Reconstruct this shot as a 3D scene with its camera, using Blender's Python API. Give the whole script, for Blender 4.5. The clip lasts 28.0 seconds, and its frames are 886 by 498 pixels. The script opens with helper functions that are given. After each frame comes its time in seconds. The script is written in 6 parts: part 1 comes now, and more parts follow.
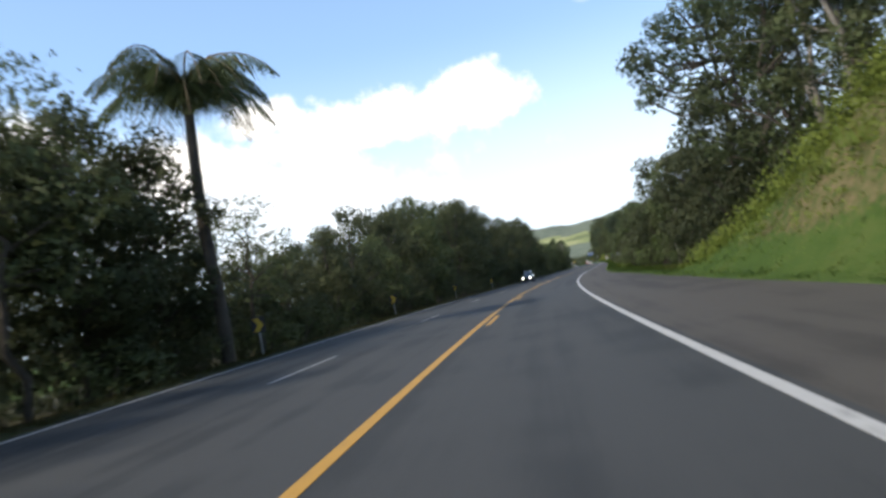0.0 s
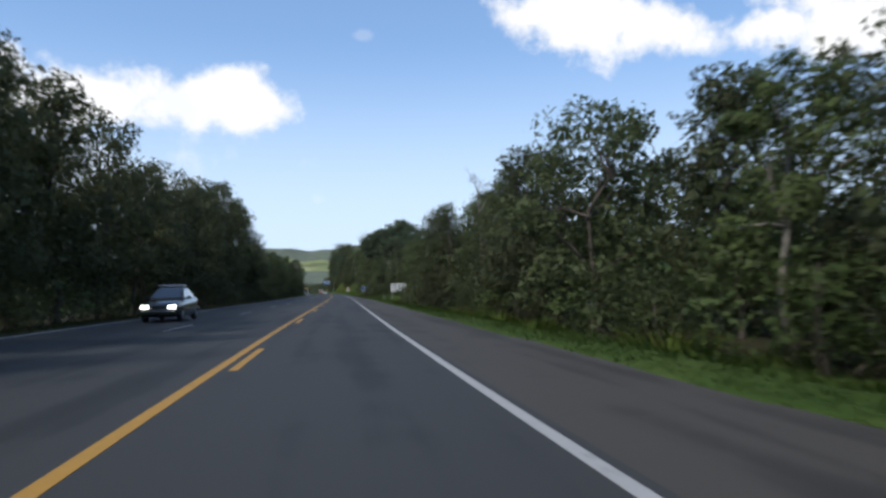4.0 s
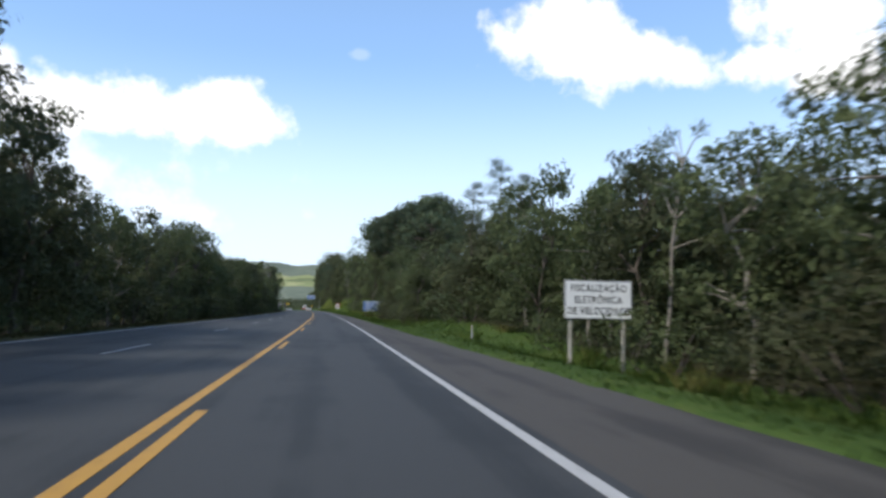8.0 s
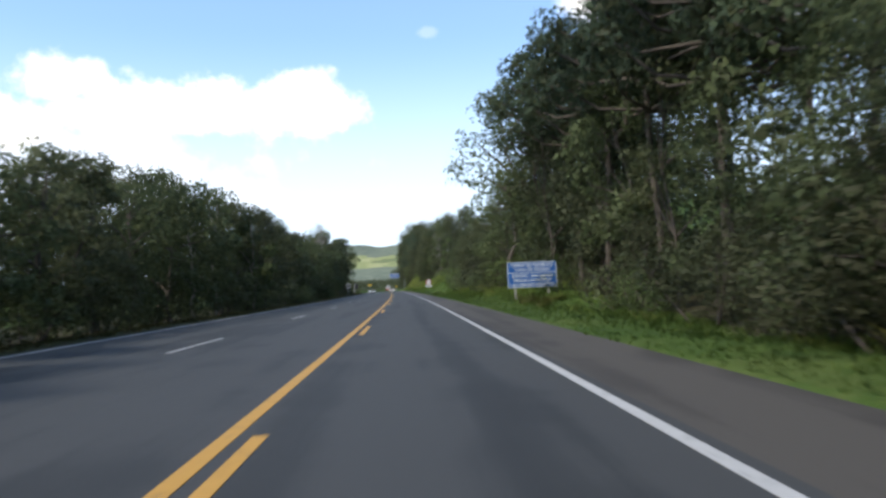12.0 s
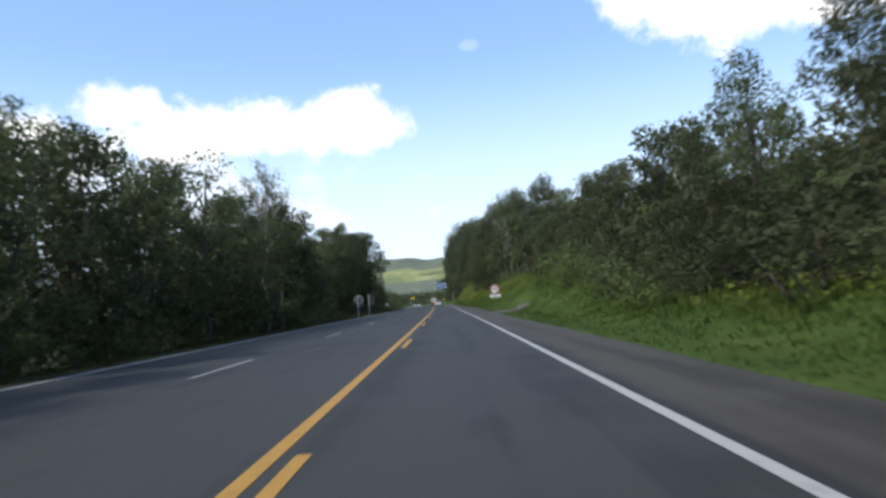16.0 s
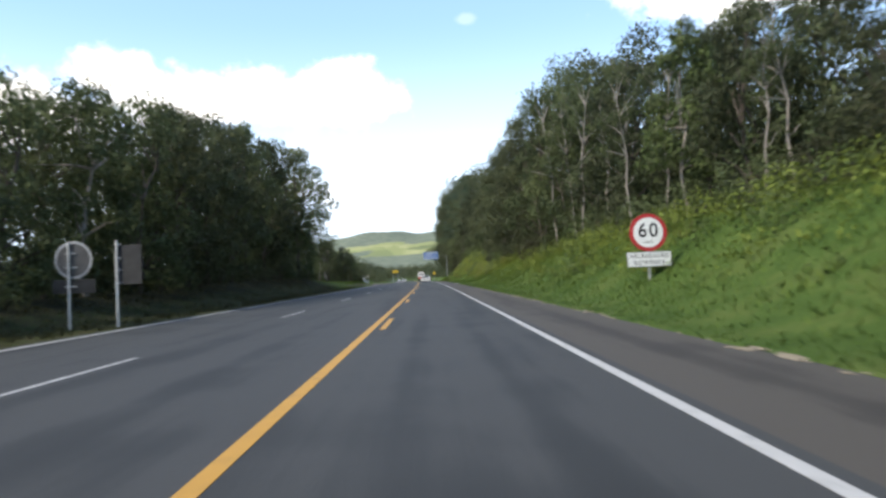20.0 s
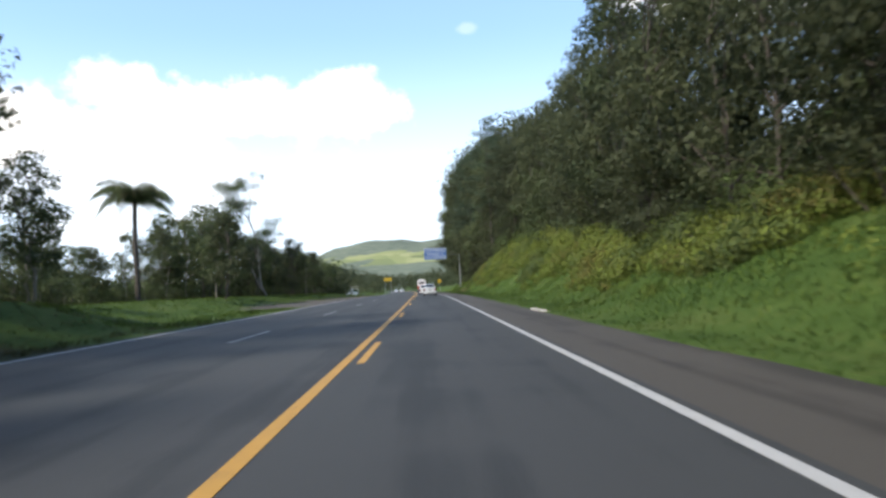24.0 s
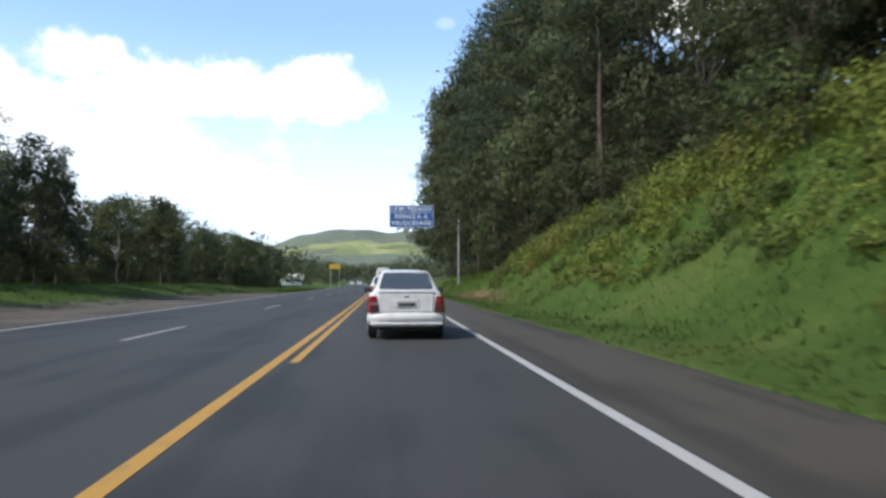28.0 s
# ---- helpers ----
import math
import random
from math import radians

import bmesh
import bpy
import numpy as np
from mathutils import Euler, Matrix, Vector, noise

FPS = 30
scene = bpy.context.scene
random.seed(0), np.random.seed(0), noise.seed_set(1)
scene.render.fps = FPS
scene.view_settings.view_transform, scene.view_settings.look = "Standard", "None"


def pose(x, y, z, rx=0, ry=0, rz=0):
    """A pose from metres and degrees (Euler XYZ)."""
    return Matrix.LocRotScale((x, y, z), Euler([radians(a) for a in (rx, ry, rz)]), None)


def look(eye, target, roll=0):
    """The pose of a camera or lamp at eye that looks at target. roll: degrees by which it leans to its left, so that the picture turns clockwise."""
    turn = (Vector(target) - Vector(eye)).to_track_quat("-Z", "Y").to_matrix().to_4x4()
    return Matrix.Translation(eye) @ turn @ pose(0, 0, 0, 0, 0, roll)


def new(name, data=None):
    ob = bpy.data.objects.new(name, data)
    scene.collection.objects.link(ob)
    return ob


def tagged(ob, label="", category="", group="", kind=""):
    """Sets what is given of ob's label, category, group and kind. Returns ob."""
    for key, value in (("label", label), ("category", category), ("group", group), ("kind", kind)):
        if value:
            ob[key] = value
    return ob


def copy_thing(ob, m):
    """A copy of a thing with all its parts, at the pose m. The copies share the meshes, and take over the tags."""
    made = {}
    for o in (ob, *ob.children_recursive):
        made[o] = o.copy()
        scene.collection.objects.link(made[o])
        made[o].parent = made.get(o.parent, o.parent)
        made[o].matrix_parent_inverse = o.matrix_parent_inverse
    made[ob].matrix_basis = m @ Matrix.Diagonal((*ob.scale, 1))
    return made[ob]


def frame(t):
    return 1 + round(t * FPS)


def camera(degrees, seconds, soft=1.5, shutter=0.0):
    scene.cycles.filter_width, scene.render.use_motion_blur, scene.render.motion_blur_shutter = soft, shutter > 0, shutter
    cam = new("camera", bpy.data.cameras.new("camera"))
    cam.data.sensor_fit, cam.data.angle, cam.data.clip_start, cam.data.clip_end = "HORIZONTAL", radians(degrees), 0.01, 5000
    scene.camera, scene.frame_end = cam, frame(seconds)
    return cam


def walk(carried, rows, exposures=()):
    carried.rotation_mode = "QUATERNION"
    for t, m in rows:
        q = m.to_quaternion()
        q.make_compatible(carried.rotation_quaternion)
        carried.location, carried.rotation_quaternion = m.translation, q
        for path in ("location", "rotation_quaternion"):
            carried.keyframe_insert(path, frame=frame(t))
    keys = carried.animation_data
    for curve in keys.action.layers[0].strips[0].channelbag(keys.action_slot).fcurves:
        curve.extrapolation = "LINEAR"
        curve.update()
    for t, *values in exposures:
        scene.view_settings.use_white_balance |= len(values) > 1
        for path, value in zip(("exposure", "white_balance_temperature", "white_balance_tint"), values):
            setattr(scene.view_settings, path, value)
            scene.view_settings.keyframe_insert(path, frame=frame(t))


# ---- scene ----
cam = camera(65.3, 28.0, soft=2.8, shutter=0.3)
PATH = [
    (0.0, pose(1.84, 0.23, 1.15, 93.39, 10.71, 14.45)),
    (0.5, pose(0.88, 9.67, 1.15, 96.68, 2.64, 13.38)),
    (1.0, pose(0.01, 18.97, 1.15, 98.12, -1.00, 10.70)),
    (1.5, pose(-0.85, 27.95, 1.15, 99.64, 1.45, 8.60)),
    (2.0, pose(-1.59, 36.75, 1.15, 98.97, -1.37, 6.29)),
    (2.5, pose(-2.32, 45.48, 1.15, 98.48, 1.25, 5.16)),
    (3.0, pose(-2.93, 54.14, 1.15, 96.82, 0.94, -1.01)),
    (3.5, pose(-3.32, 62.67, 1.15, 94.90, 2.03, -6.20)),
    (5.5, pose(-4.58, 96.52, 1.15, 91.38, -2.18, -11.44)),
    (6.0, pose(-4.43, 105.11, 1.15, 91.98, -2.31, -12.09)),
    (6.5, pose(-4.49, 113.92, 1.15, 93.89, -2.25, -9.66)),
    (7.0, pose(-4.48, 122.86, 1.15, 94.27, -0.97, -10.19)),
    (7.5, pose(-4.40, 131.88, 1.15, 94.98, -0.63, -9.37)),
    (8.0, pose(-4.57, 140.82, 1.15, 95.09, -1.11, -8.93)),
    (8.5, pose(-4.65, 149.42, 1.15, 94.15, -1.44, -7.97)),
    (9.0, pose(-4.65, 157.83, 1.15, 94.00, -1.81, -7.41)),
    (9.5, pose(-4.73, 166.02, 1.15, 94.00, -2.33, -5.78)),
    (10.0, pose(-4.81, 174.20, 1.15, 93.68, -1.15, -4.25)),
    (10.5, pose(-4.93, 182.54, 1.15, 93.38, 1.05, -1.87)),
    (11.0, pose(-5.07, 190.89, 1.15, 92.83, 2.28, -0.89)),
    (11.5, pose(-5.19, 199.08, 1.15, 93.06, 2.48, -1.84)),
    (13.5, pose(-5.88, 231.28, 1.15, 93.12, 2.06, -1.52)),
    (14.0, pose(-6.07, 239.28, 1.15, 93.08, 3.28, 1.22)),
    (14.5, pose(-6.25, 247.22, 1.15, 92.97, 3.00, 1.40)),
    (15.0, pose(-6.45, 255.17, 1.15, 94.46, 3.52, 2.14)),
    (15.5, pose(-6.65, 263.19, 1.15, 94.33, 3.99, 1.88)),
    (16.0, pose(-6.87, 271.43, 1.15, 94.32, 3.96, 2.20)),
    (16.5, pose(-7.15, 280.10, 1.15, 93.83, 3.43, 2.00)),
    (17.0, pose(-7.45, 288.94, 1.15, 92.79, 2.35, 2.69)),
    (17.5, pose(-7.76, 297.73, 1.15, 92.05, 1.48, 2.68)),
    (18.0, pose(-8.09, 306.39, 1.15, 92.15, 2.70, 2.35)),
    (18.5, pose(-8.53, 314.83, 1.15, 92.08, 3.85, 1.51)),
    (19.0, pose(-8.79, 323.14, 1.15, 91.71, 2.76, 1.23)),
    (19.5, pose(-9.04, 331.28, 1.15, 91.93, 2.49, 1.47)),
    (20.0, pose(-9.53, 339.93, 1.15, 92.22, 2.44, 1.36)),
    (20.5, pose(-9.78, 348.33, 1.15, 92.02, 3.38, 1.62)),
    (21.0, pose(-10.40, 356.70, 1.15, 91.58, 4.22, 0.32)),
    (21.5, pose(-10.78, 365.27, 1.15, 91.76, 1.80, -0.07)),
    (22.0, pose(-11.18, 373.96, 1.15, 91.75, 3.06, 1.39)),
    (22.5, pose(-11.57, 382.73, 1.15, 91.87, 2.89, 1.76)),
    (25.0, pose(-13.48, 426.83, 1.15, 93.39, 2.83, 1.38)),
    (25.5, pose(-13.91, 435.52, 1.15, 93.08, 2.62, 1.13)),
    (26.0, pose(-14.33, 443.95, 1.15, 92.80, 2.68, 1.00)),
    (26.5, pose(-14.76, 451.95, 1.15, 93.19, 1.90, 0.99)),
    (27.0, pose(-15.19, 459.82, 1.15, 92.43, 3.38, 0.20)),
    (27.5, pose(-15.64, 467.85, 1.15, 91.85, 2.31, -0.48)),
    (28.0, pose(-16.10, 475.95, 1.15, 92.45, -0.01, -1.25)),
]
walk(cam, PATH, exposures=[(0.0, 0.62, 7050, 10), (1.0, 0.26, 6540, 10), (2.0, -0.03, 6360, 10), (3.5, -0.10, 6340, 10), (5.5, 0.78, 6950, 10), (7.0, 0.7, 6800, 10), (8.0, 0.42, 6520, 10), (9.0, 0.42, 6540, 10), (10.0, 0.34, 6540, 10), (11.0, 0.66, 6650, 10), (15.0, 0.63, 6620, 10), (16.0, 0.45, 6600, 10), (17.0, 0.42, 6580, 10), (18.0, 0.56, 6700, 10), (19.0, 0.66, 6750, 10), (20.0, 0.90, 6950, 10), (22.0, 0.92, 7000, 10), (26.0, 0.7, 6700, 10), (28.0, 0.6, 6700, 10)])

# ---- world and sun ----
SUN_AZ, SUN_EL = 128.0, 44.0          # degrees left of north, degrees up
world = bpy.data.worlds.new("world")
scene.world = world
world.use_nodes = True
wn, wl = world.node_tree.nodes, world.node_tree.links
wn.clear()


def wmath(op, a, b=None, c=None):
    n = wn.new("ShaderNodeMath")
    n.operation = op
    for i, v in enumerate((a, b, c)):
        if v is None:
            continue
        if isinstance(v, (int, float)):
            n.inputs[i].default_value = v
        else:
            wl.new(v, n.inputs[i])
    return n.outputs[0]


w_out = wn.new("ShaderNodeOutputWorld")
w_bg = wn.new("ShaderNodeBackground")
w_sky = wn.new("ShaderNodeTexSky")
w_sky.sky_type = "NISHITA"
w_sky.sun_disc = False
w_sky.sun_elevation = radians(SUN_EL)
w_sky.sun_rotation = radians(-SUN_AZ)
w_sky.altitude = 900
w_sky.air_density = 1.0
w_sky.dust_density = 1.2
w_sky.ozone_density = 1.4
w_tc = wn.new("ShaderNodeTexCoord")
w_sep = wn.new("ShaderNodeSeparateXYZ")
wl.new(w_tc.outputs["Generated"], w_sep.inputs[0])
w_az = wmath("MULTIPLY", wmath("ARCTAN2", wmath("MULTIPLY", w_sep.outputs[0], -1.0), w_sep.outputs[1]), 180 / math.pi)
w_el = wmath("MULTIPLY", wmath("ARCSINE", w_sep.outputs[2]), 180 / math.pi)
w_noise = wn.new("ShaderNodeTexNoise")
w_noise.inputs["Scale"].default_value = 13.0
w_noise.inputs["Detail"].default_value = 7.0
w_noise.inputs["Roughness"].default_value = 0.58
wl.new(w_tc.outputs["Generated"], w_noise.inputs["Vector"])
w_ns = wmath("MULTIPLY", wmath("SUBTRACT", w_noise.outputs["Fac"], 0.5), 3.4)
# cumulus: azimuth, elevation, half width, half height, density
CLOUDS = [
    (-19.3, 21.8, 5.2, 3.6, 1.0), (-26.5, 19.6, 4.0, 2.4, 1.0), (-37.6, 21.8, 4.6, 2.4, 1.0), (-34.0, 18.6, 2.4, 1.6, 1.0),
    (-39.5, 18.0, 4.0, 2.0, 1.0), (-1.3, 20.5, 0.8, 0.45, 0.16),
    (8.8, 15.2, 4.6, 2.3, 1.0), (17.5, 14.3, 6.0, 2.2, 1.0), (27.6, 15.8, 3.2, 1.6, 1.0), (33.0, 12.9, 7.0, 2.3, 1.0),
    (46.0, 14.4, 8.0, 2.6, 0.9), (-55.0, 17.0, 9.0, 4.0, 0.9), (70.0, 13.0, 12.0, 4.0, 0.8), (12.5, 14.6, 5.0, 1.8, 0.9), (24.0, 13.6, 5.0, 1.9, 0.95), (27.0, 9.5, 16.0, 4.0, 0.45),
]
w_mask = None
for az, el, ra, re, dens in CLOUDS:
    u = wmath("DIVIDE", wmath("SUBTRACT", w_az, az), ra)
    v = wmath("DIVIDE", wmath("SUBTRACT", w_el, el), re)
    d = wmath("SQRT", wmath("ADD", wmath("MULTIPLY", u, u), wmath("MULTIPLY", v, v)))
    d = wmath("ADD", d, w_ns)
    mr = wn.new("ShaderNodeMapRange")
    mr.interpolation_type = "SMOOTHSTEP"
    mr.inputs["From Min"].default_value = 1.25
    mr.inputs["From Max"].default_value = 0.45
    mr.inputs["To Max"].default_value = dens
    wl.new(d, mr.inputs["Value"])
    w_mask = mr.outputs[0] if w_mask is None else wmath("MAXIMUM", w_mask, mr.outputs[0])
# thin bright haze low over the horizon
w_hz = wn.new("ShaderNodeMapRange")
w_hz.inputs["From Min"].default_value = 50.0
w_hz.inputs["From Max"].default_value = 0.0
w_hz.inputs["To Max"].default_value = 0.72
wl.new(w_el, w_hz.inputs["Value"])
w_skys = wn.new("ShaderNodeMix")
w_skys.data_type = "RGBA"
wl.new(w_hz.outputs[0], w_skys.inputs["Factor"])
w_sc = wn.new("ShaderNodeVectorMath")
w_sc.operation = "SCALE"
w_sc.inputs["Scale"].default_value = 0.15
wl.new(w_sky.outputs[0], w_sc.inputs[0])
wl.new(w_sc.outputs[0], w_skys.inputs["A"])
w_skys.inputs["B"].default_value = (0.330, 0.605, 1.09, 1)
# the sky pales towards the horizon
w_lo = wn.new("ShaderNodeMapRange")
w_lo.interpolation_type = "SMOOTHSTEP"
w_lo.inputs["From Min"].default_value = 21.0
w_lo.inputs["From Max"].default_value = 3.0
w_lo.inputs["To Max"].default_value = 0.85
wl.new(w_el, w_lo.inputs["Value"])
w_pale = wn.new("ShaderNodeMix")
w_pale.data_type = "RGBA"
wl.new(w_lo.outputs[0], w_pale.inputs["Factor"])
wl.new(w_skys.outputs["Result"], w_pale.inputs["A"])
w_pale.inputs["B"].default_value = (0.74, 0.90, 1.08, 1)
w_mix = wn.new("ShaderNodeMix")
w_mix.data_type = "RGBA"
wl.new(w_mask, w_mix.inputs["Factor"])
wl.new(w_pale.outputs["Result"], w_mix.inputs["A"])
w_mix.inputs["B"].default_value = (1.02, 1.02, 1.03, 1)
wl.new(w_mix.outputs["Result"], w_bg.inputs["Color"])
w_bg.inputs["Strength"].default_value = 1.0
wl.new(w_bg.outputs[0], w_out.inputs[0])

sun_data = bpy.data.lights.new("sun", "SUN")
sun_data.energy, sun_data.angle, sun_data.color = 2.6, radians(5.0), (1.0, 0.95, 0.86)
sun = new("sun", sun_data)
_a, _e = radians(SUN_AZ), radians(SUN_EL)
sun.matrix_world = look((-math.sin(_a) * math.cos(_e) * 500, math.cos(_a) * math.cos(_e) * 500, math.sin(_e) * 500), (0, 0, 0))

# ---- the line of the road ----
KNOT_S = [0, 15, 30, 45, 60, 80, 100, 130, 170, 220, 300, 400, 500, 560, 700, 900]
KNOT_H = [7.01, 6.19, 5.11, 3.71, 2.26, 0.99, 0.42, 0.37, 0.45, 1.10, 2.14, 2.73, 3.57, 3.8, 6.0, 7.0]
RS = np.arange(-260, 1500, 1.0)
RTH = np.radians(np.interp(RS, KNOT_S, KNOT_H))
RX, RY = np.cumsum(-np.sin(RTH)), np.cumsum(np.cos(RTH))
RX, RY = RX - RX[260], RY - RY[260]


def on_road(s, lat):
    """World x, y and heading of a place s metres along the yellow line and lat metres to its right."""
    h = np.interp(s, RS, RTH)
    return np.interp(s, RS, RX) + lat * np.cos(h), np.interp(s, RS, RY) + lat * np.sin(h), h


LINE_L, LANE_D = -7.40, -3.55
EDGE_R, EDGE_L = 5.3, -7.80
SHOULDER_S = [-40, 0, 20, 45, 60, 80, 105, 150, 175, 195, 330, 350, 430, 480, 520, 600]
SHOULDER_L = [6.9, 6.9, 7.0, 6.9, 6.1, 6.0, 6.0, 5.9, 5.5, 5.35, 5.3, 5.7, 5.5, 5.6, 5.7, 5.5]


def shoulder_edge(s):
    """Where the paved shoulder ends and the grass begins."""
    s = np.asarray(s, float)
    return np.interp(s, SHOULDER_S, SHOULDER_L) + 0.06 * np.sin(s * 0.9) * np.sin(s * 0.37 + 1)



def smooth(a, b, v):
    q = np.clip((v - a) / (b - a), 0, 1)
    return q * q * (3 - 2 * q)


def lump(s, lat):
    return (np.sin(s * 0.23 + lat * 0.5) + np.sin(s * 0.61 - lat * 0.9 + 1.3) * 0.6 + np.sin(s * 1.37 + lat * 1.7 + 0.4) * 0.35) / 1.95


# height of the cut bank beside the shoulder, along the road
BANK_S = [-60, 0, 10, 20, 27, 36, 140, 168, 190, 204, 218, 238, 255, 275, 300, 318, 326, 334, 343, 356, 375, 400, 432, 445, 462, 475, 495, 512, 530, 560, 700]
BANK_H = [3, 5.0, 5.2, 4.4, 2.6, -0.2, -0.45, -0.5, 0.7, 0.5, -0.3, -0.3, 1.3, 1.0, 0.9, 2.2, 2.5, 2.2, 2.6, 3.0, 3.3, 3.0, 2.6, 2.8, 4.0, 5.0, 5.0, 3.4, 1.8, 1.4, 0.5]
BANK_TOE = [7, 7, 7, 7.5, 7, 6, 6, 6, 7, 7, 6, 6, 6.3, 6.6, 6.8, 6.8, 7, 7.4, 7.0, 6.2, 6.2, 6.2, 6.2, 6.6, 6.6, 6.8, 6.8, 6.6, 6.6, 6.5, 6]
BANK_TOP = [12, 12, 12, 12, 12, 10, 10, 10, 11, 11, 11, 11, 12, 12, 12, 11, 11, 12, 12, 13, 14, 14, 13, 13, 13, 13, 13, 11.5, 10.5, 10, 12]
RISE_S = [-60, 30, 60, 190, 230, 300, 360, 420, 480, 560, 800]
RISE_K = [.25, .15, .0, .0, .12, .2, .28, .38, .40, .30, .1]


def grade(s):
    """The road falls gently away past the toll sign's approach."""
    return -0.0045 * np.clip(np.asarray(s, float) - 478, 0, 420) * smooth(474, 484, np.asarray(s, float))


def drive_mask(s, lat):
    """Where a track leaves the shoulder and climbs into the woods."""
    s, lat = np.asarray(s, float), np.asarray(lat, float)
    return np.exp(-((s - 328.5 - (lat - 6.3) * 1.9) / 4.8) ** 4) * smooth(5.0, 5.6, lat) * (1 - smooth(13.5, 17, lat))


def ground_z(s, lat):
    s, lat = np.asarray(s, float), np.asarray(lat, float)
    hb, toe, top = np.interp(s, BANK_S, BANK_H), np.interp(s, BANK_S, BANK_TOE), np.interp(s, BANK_S, BANK_TOP)
    toe = np.maximum(toe, shoulder_edge(s) + 0.3)
    right = hb * smooth(toe, top, lat) ** (1 + 0.4 * smooth(432, 450, s)) + np.interp(s, RISE_S, RISE_K) * np.clip(lat - top, 0, 60)
    right = right * (1 - 0.8 * drive_mask(s, lat) * (1 - smooth(12, 24, lat)))
    right = right + lump(s, lat) * (0.04 + 0.16 * np.clip(np.abs(hb) / 3, 0, 1)) * smooth(6.2, 8.5, lat)
    climb = np.interp(s, [340, 360, 385, 405, 430, 446, 560, 600], [0, 1.2, 1.6, 2.0, 2.1, 1.1, 1.0, 0])
    left = climb * smooth(9.0 + 3.0 * smooth(434, 450, s), 14.2 + 6.0 * smooth(434, 450, s), -lat) + (-0.55 * smooth(8.5, 13, -lat) - 0.02 * np.clip(-lat - 14, 0, 60)) * (1 - 0.9 * smooth(425, 450, s)) + (0.12 - 0.08 * smooth(425, 450, s)) * lump(s, lat) * smooth(9, 12, -lat)
    z = np.where(lat > 0, right, left)
    return np.where((lat > EDGE_L + 0.03) & (lat < shoulder_edge(s) - 0.05), -0.06, z + 0.015) + grade(s)


def place(s, lat, z=None):
    x, y, h = on_road(s, lat)
    return Vector((float(x), float(y), float(ground_z(s, lat)) if z is None else z + float(grade(s)))), float(h)


# ---- node materials ----
def shader(name):
    m = bpy.data.materials.new(name)
    m.use_nodes = True
    nt = m.node_tree
    return m, nt.nodes, nt.links, nt.nodes["Principled BSDF"]


def ramp(nodes, stops):
    r = nodes.new("ShaderNodeValToRGB")
    while len(r.color_ramp.elements) < len(stops):
        r.color_ramp.elements.new(0.5)
    for e, (p, c) in zip(r.color_ramp.elements, stops):
        e.position, e.color = p, (*c, 1)
    return r


def surface(name, dark, light, scale=3.0, rough=0.8, bump=0.1, fine=40.0, metal=0.0, spread=0.5, coat=0.0):
    """A worn surface: two scales of noise between two tones, with fine relief."""
    m, nodes, links, p = shader(name)
    tc = nodes.new("ShaderNodeTexCoord")
    big, small = nodes.new("ShaderNodeTexNoise"), nodes.new("ShaderNodeTexNoise")
    big.inputs["Scale"].default_value, big.inputs["Detail"].default_value = scale, 5
    small.inputs["Scale"].default_value, small.inputs["Detail"].default_value = fine, 3
    for n in (big, small):
        links.new(tc.outputs["Object"], n.inputs["Vector"])
    mix = nodes.new("ShaderNodeMath")
    mix.operation = "MULTIPLY_ADD"
    links.new(small.outputs["Fac"], mix.inputs[0])
    mix.inputs[1].default_value = 0.4
    links.new(big.outputs["Fac"], mix.inputs[2])
    r = ramp(nodes, [(0.7 - spread * 0.6, dark), (0.7 + spread * 0.6, light)])
    links.new(mix.outputs[0], r.inputs["Fac"])
    links.new(r.outputs["Color"], p.inputs["Base Color"])
    b = nodes.new("ShaderNodeBump")
    b.inputs["Strength"].default_value, b.inputs["Distance"].default_value = bump, 0.02
    links.new(small.outputs["Fac"], b.inputs["Height"])
    links.new(b.outputs["Normal"], p.inputs["Normal"])
    p.inputs["Roughness"].default_value, p.inputs["Metallic"].default_value = rough, metal
    p.inputs["Coat Weight"].default_value = coat
    return m


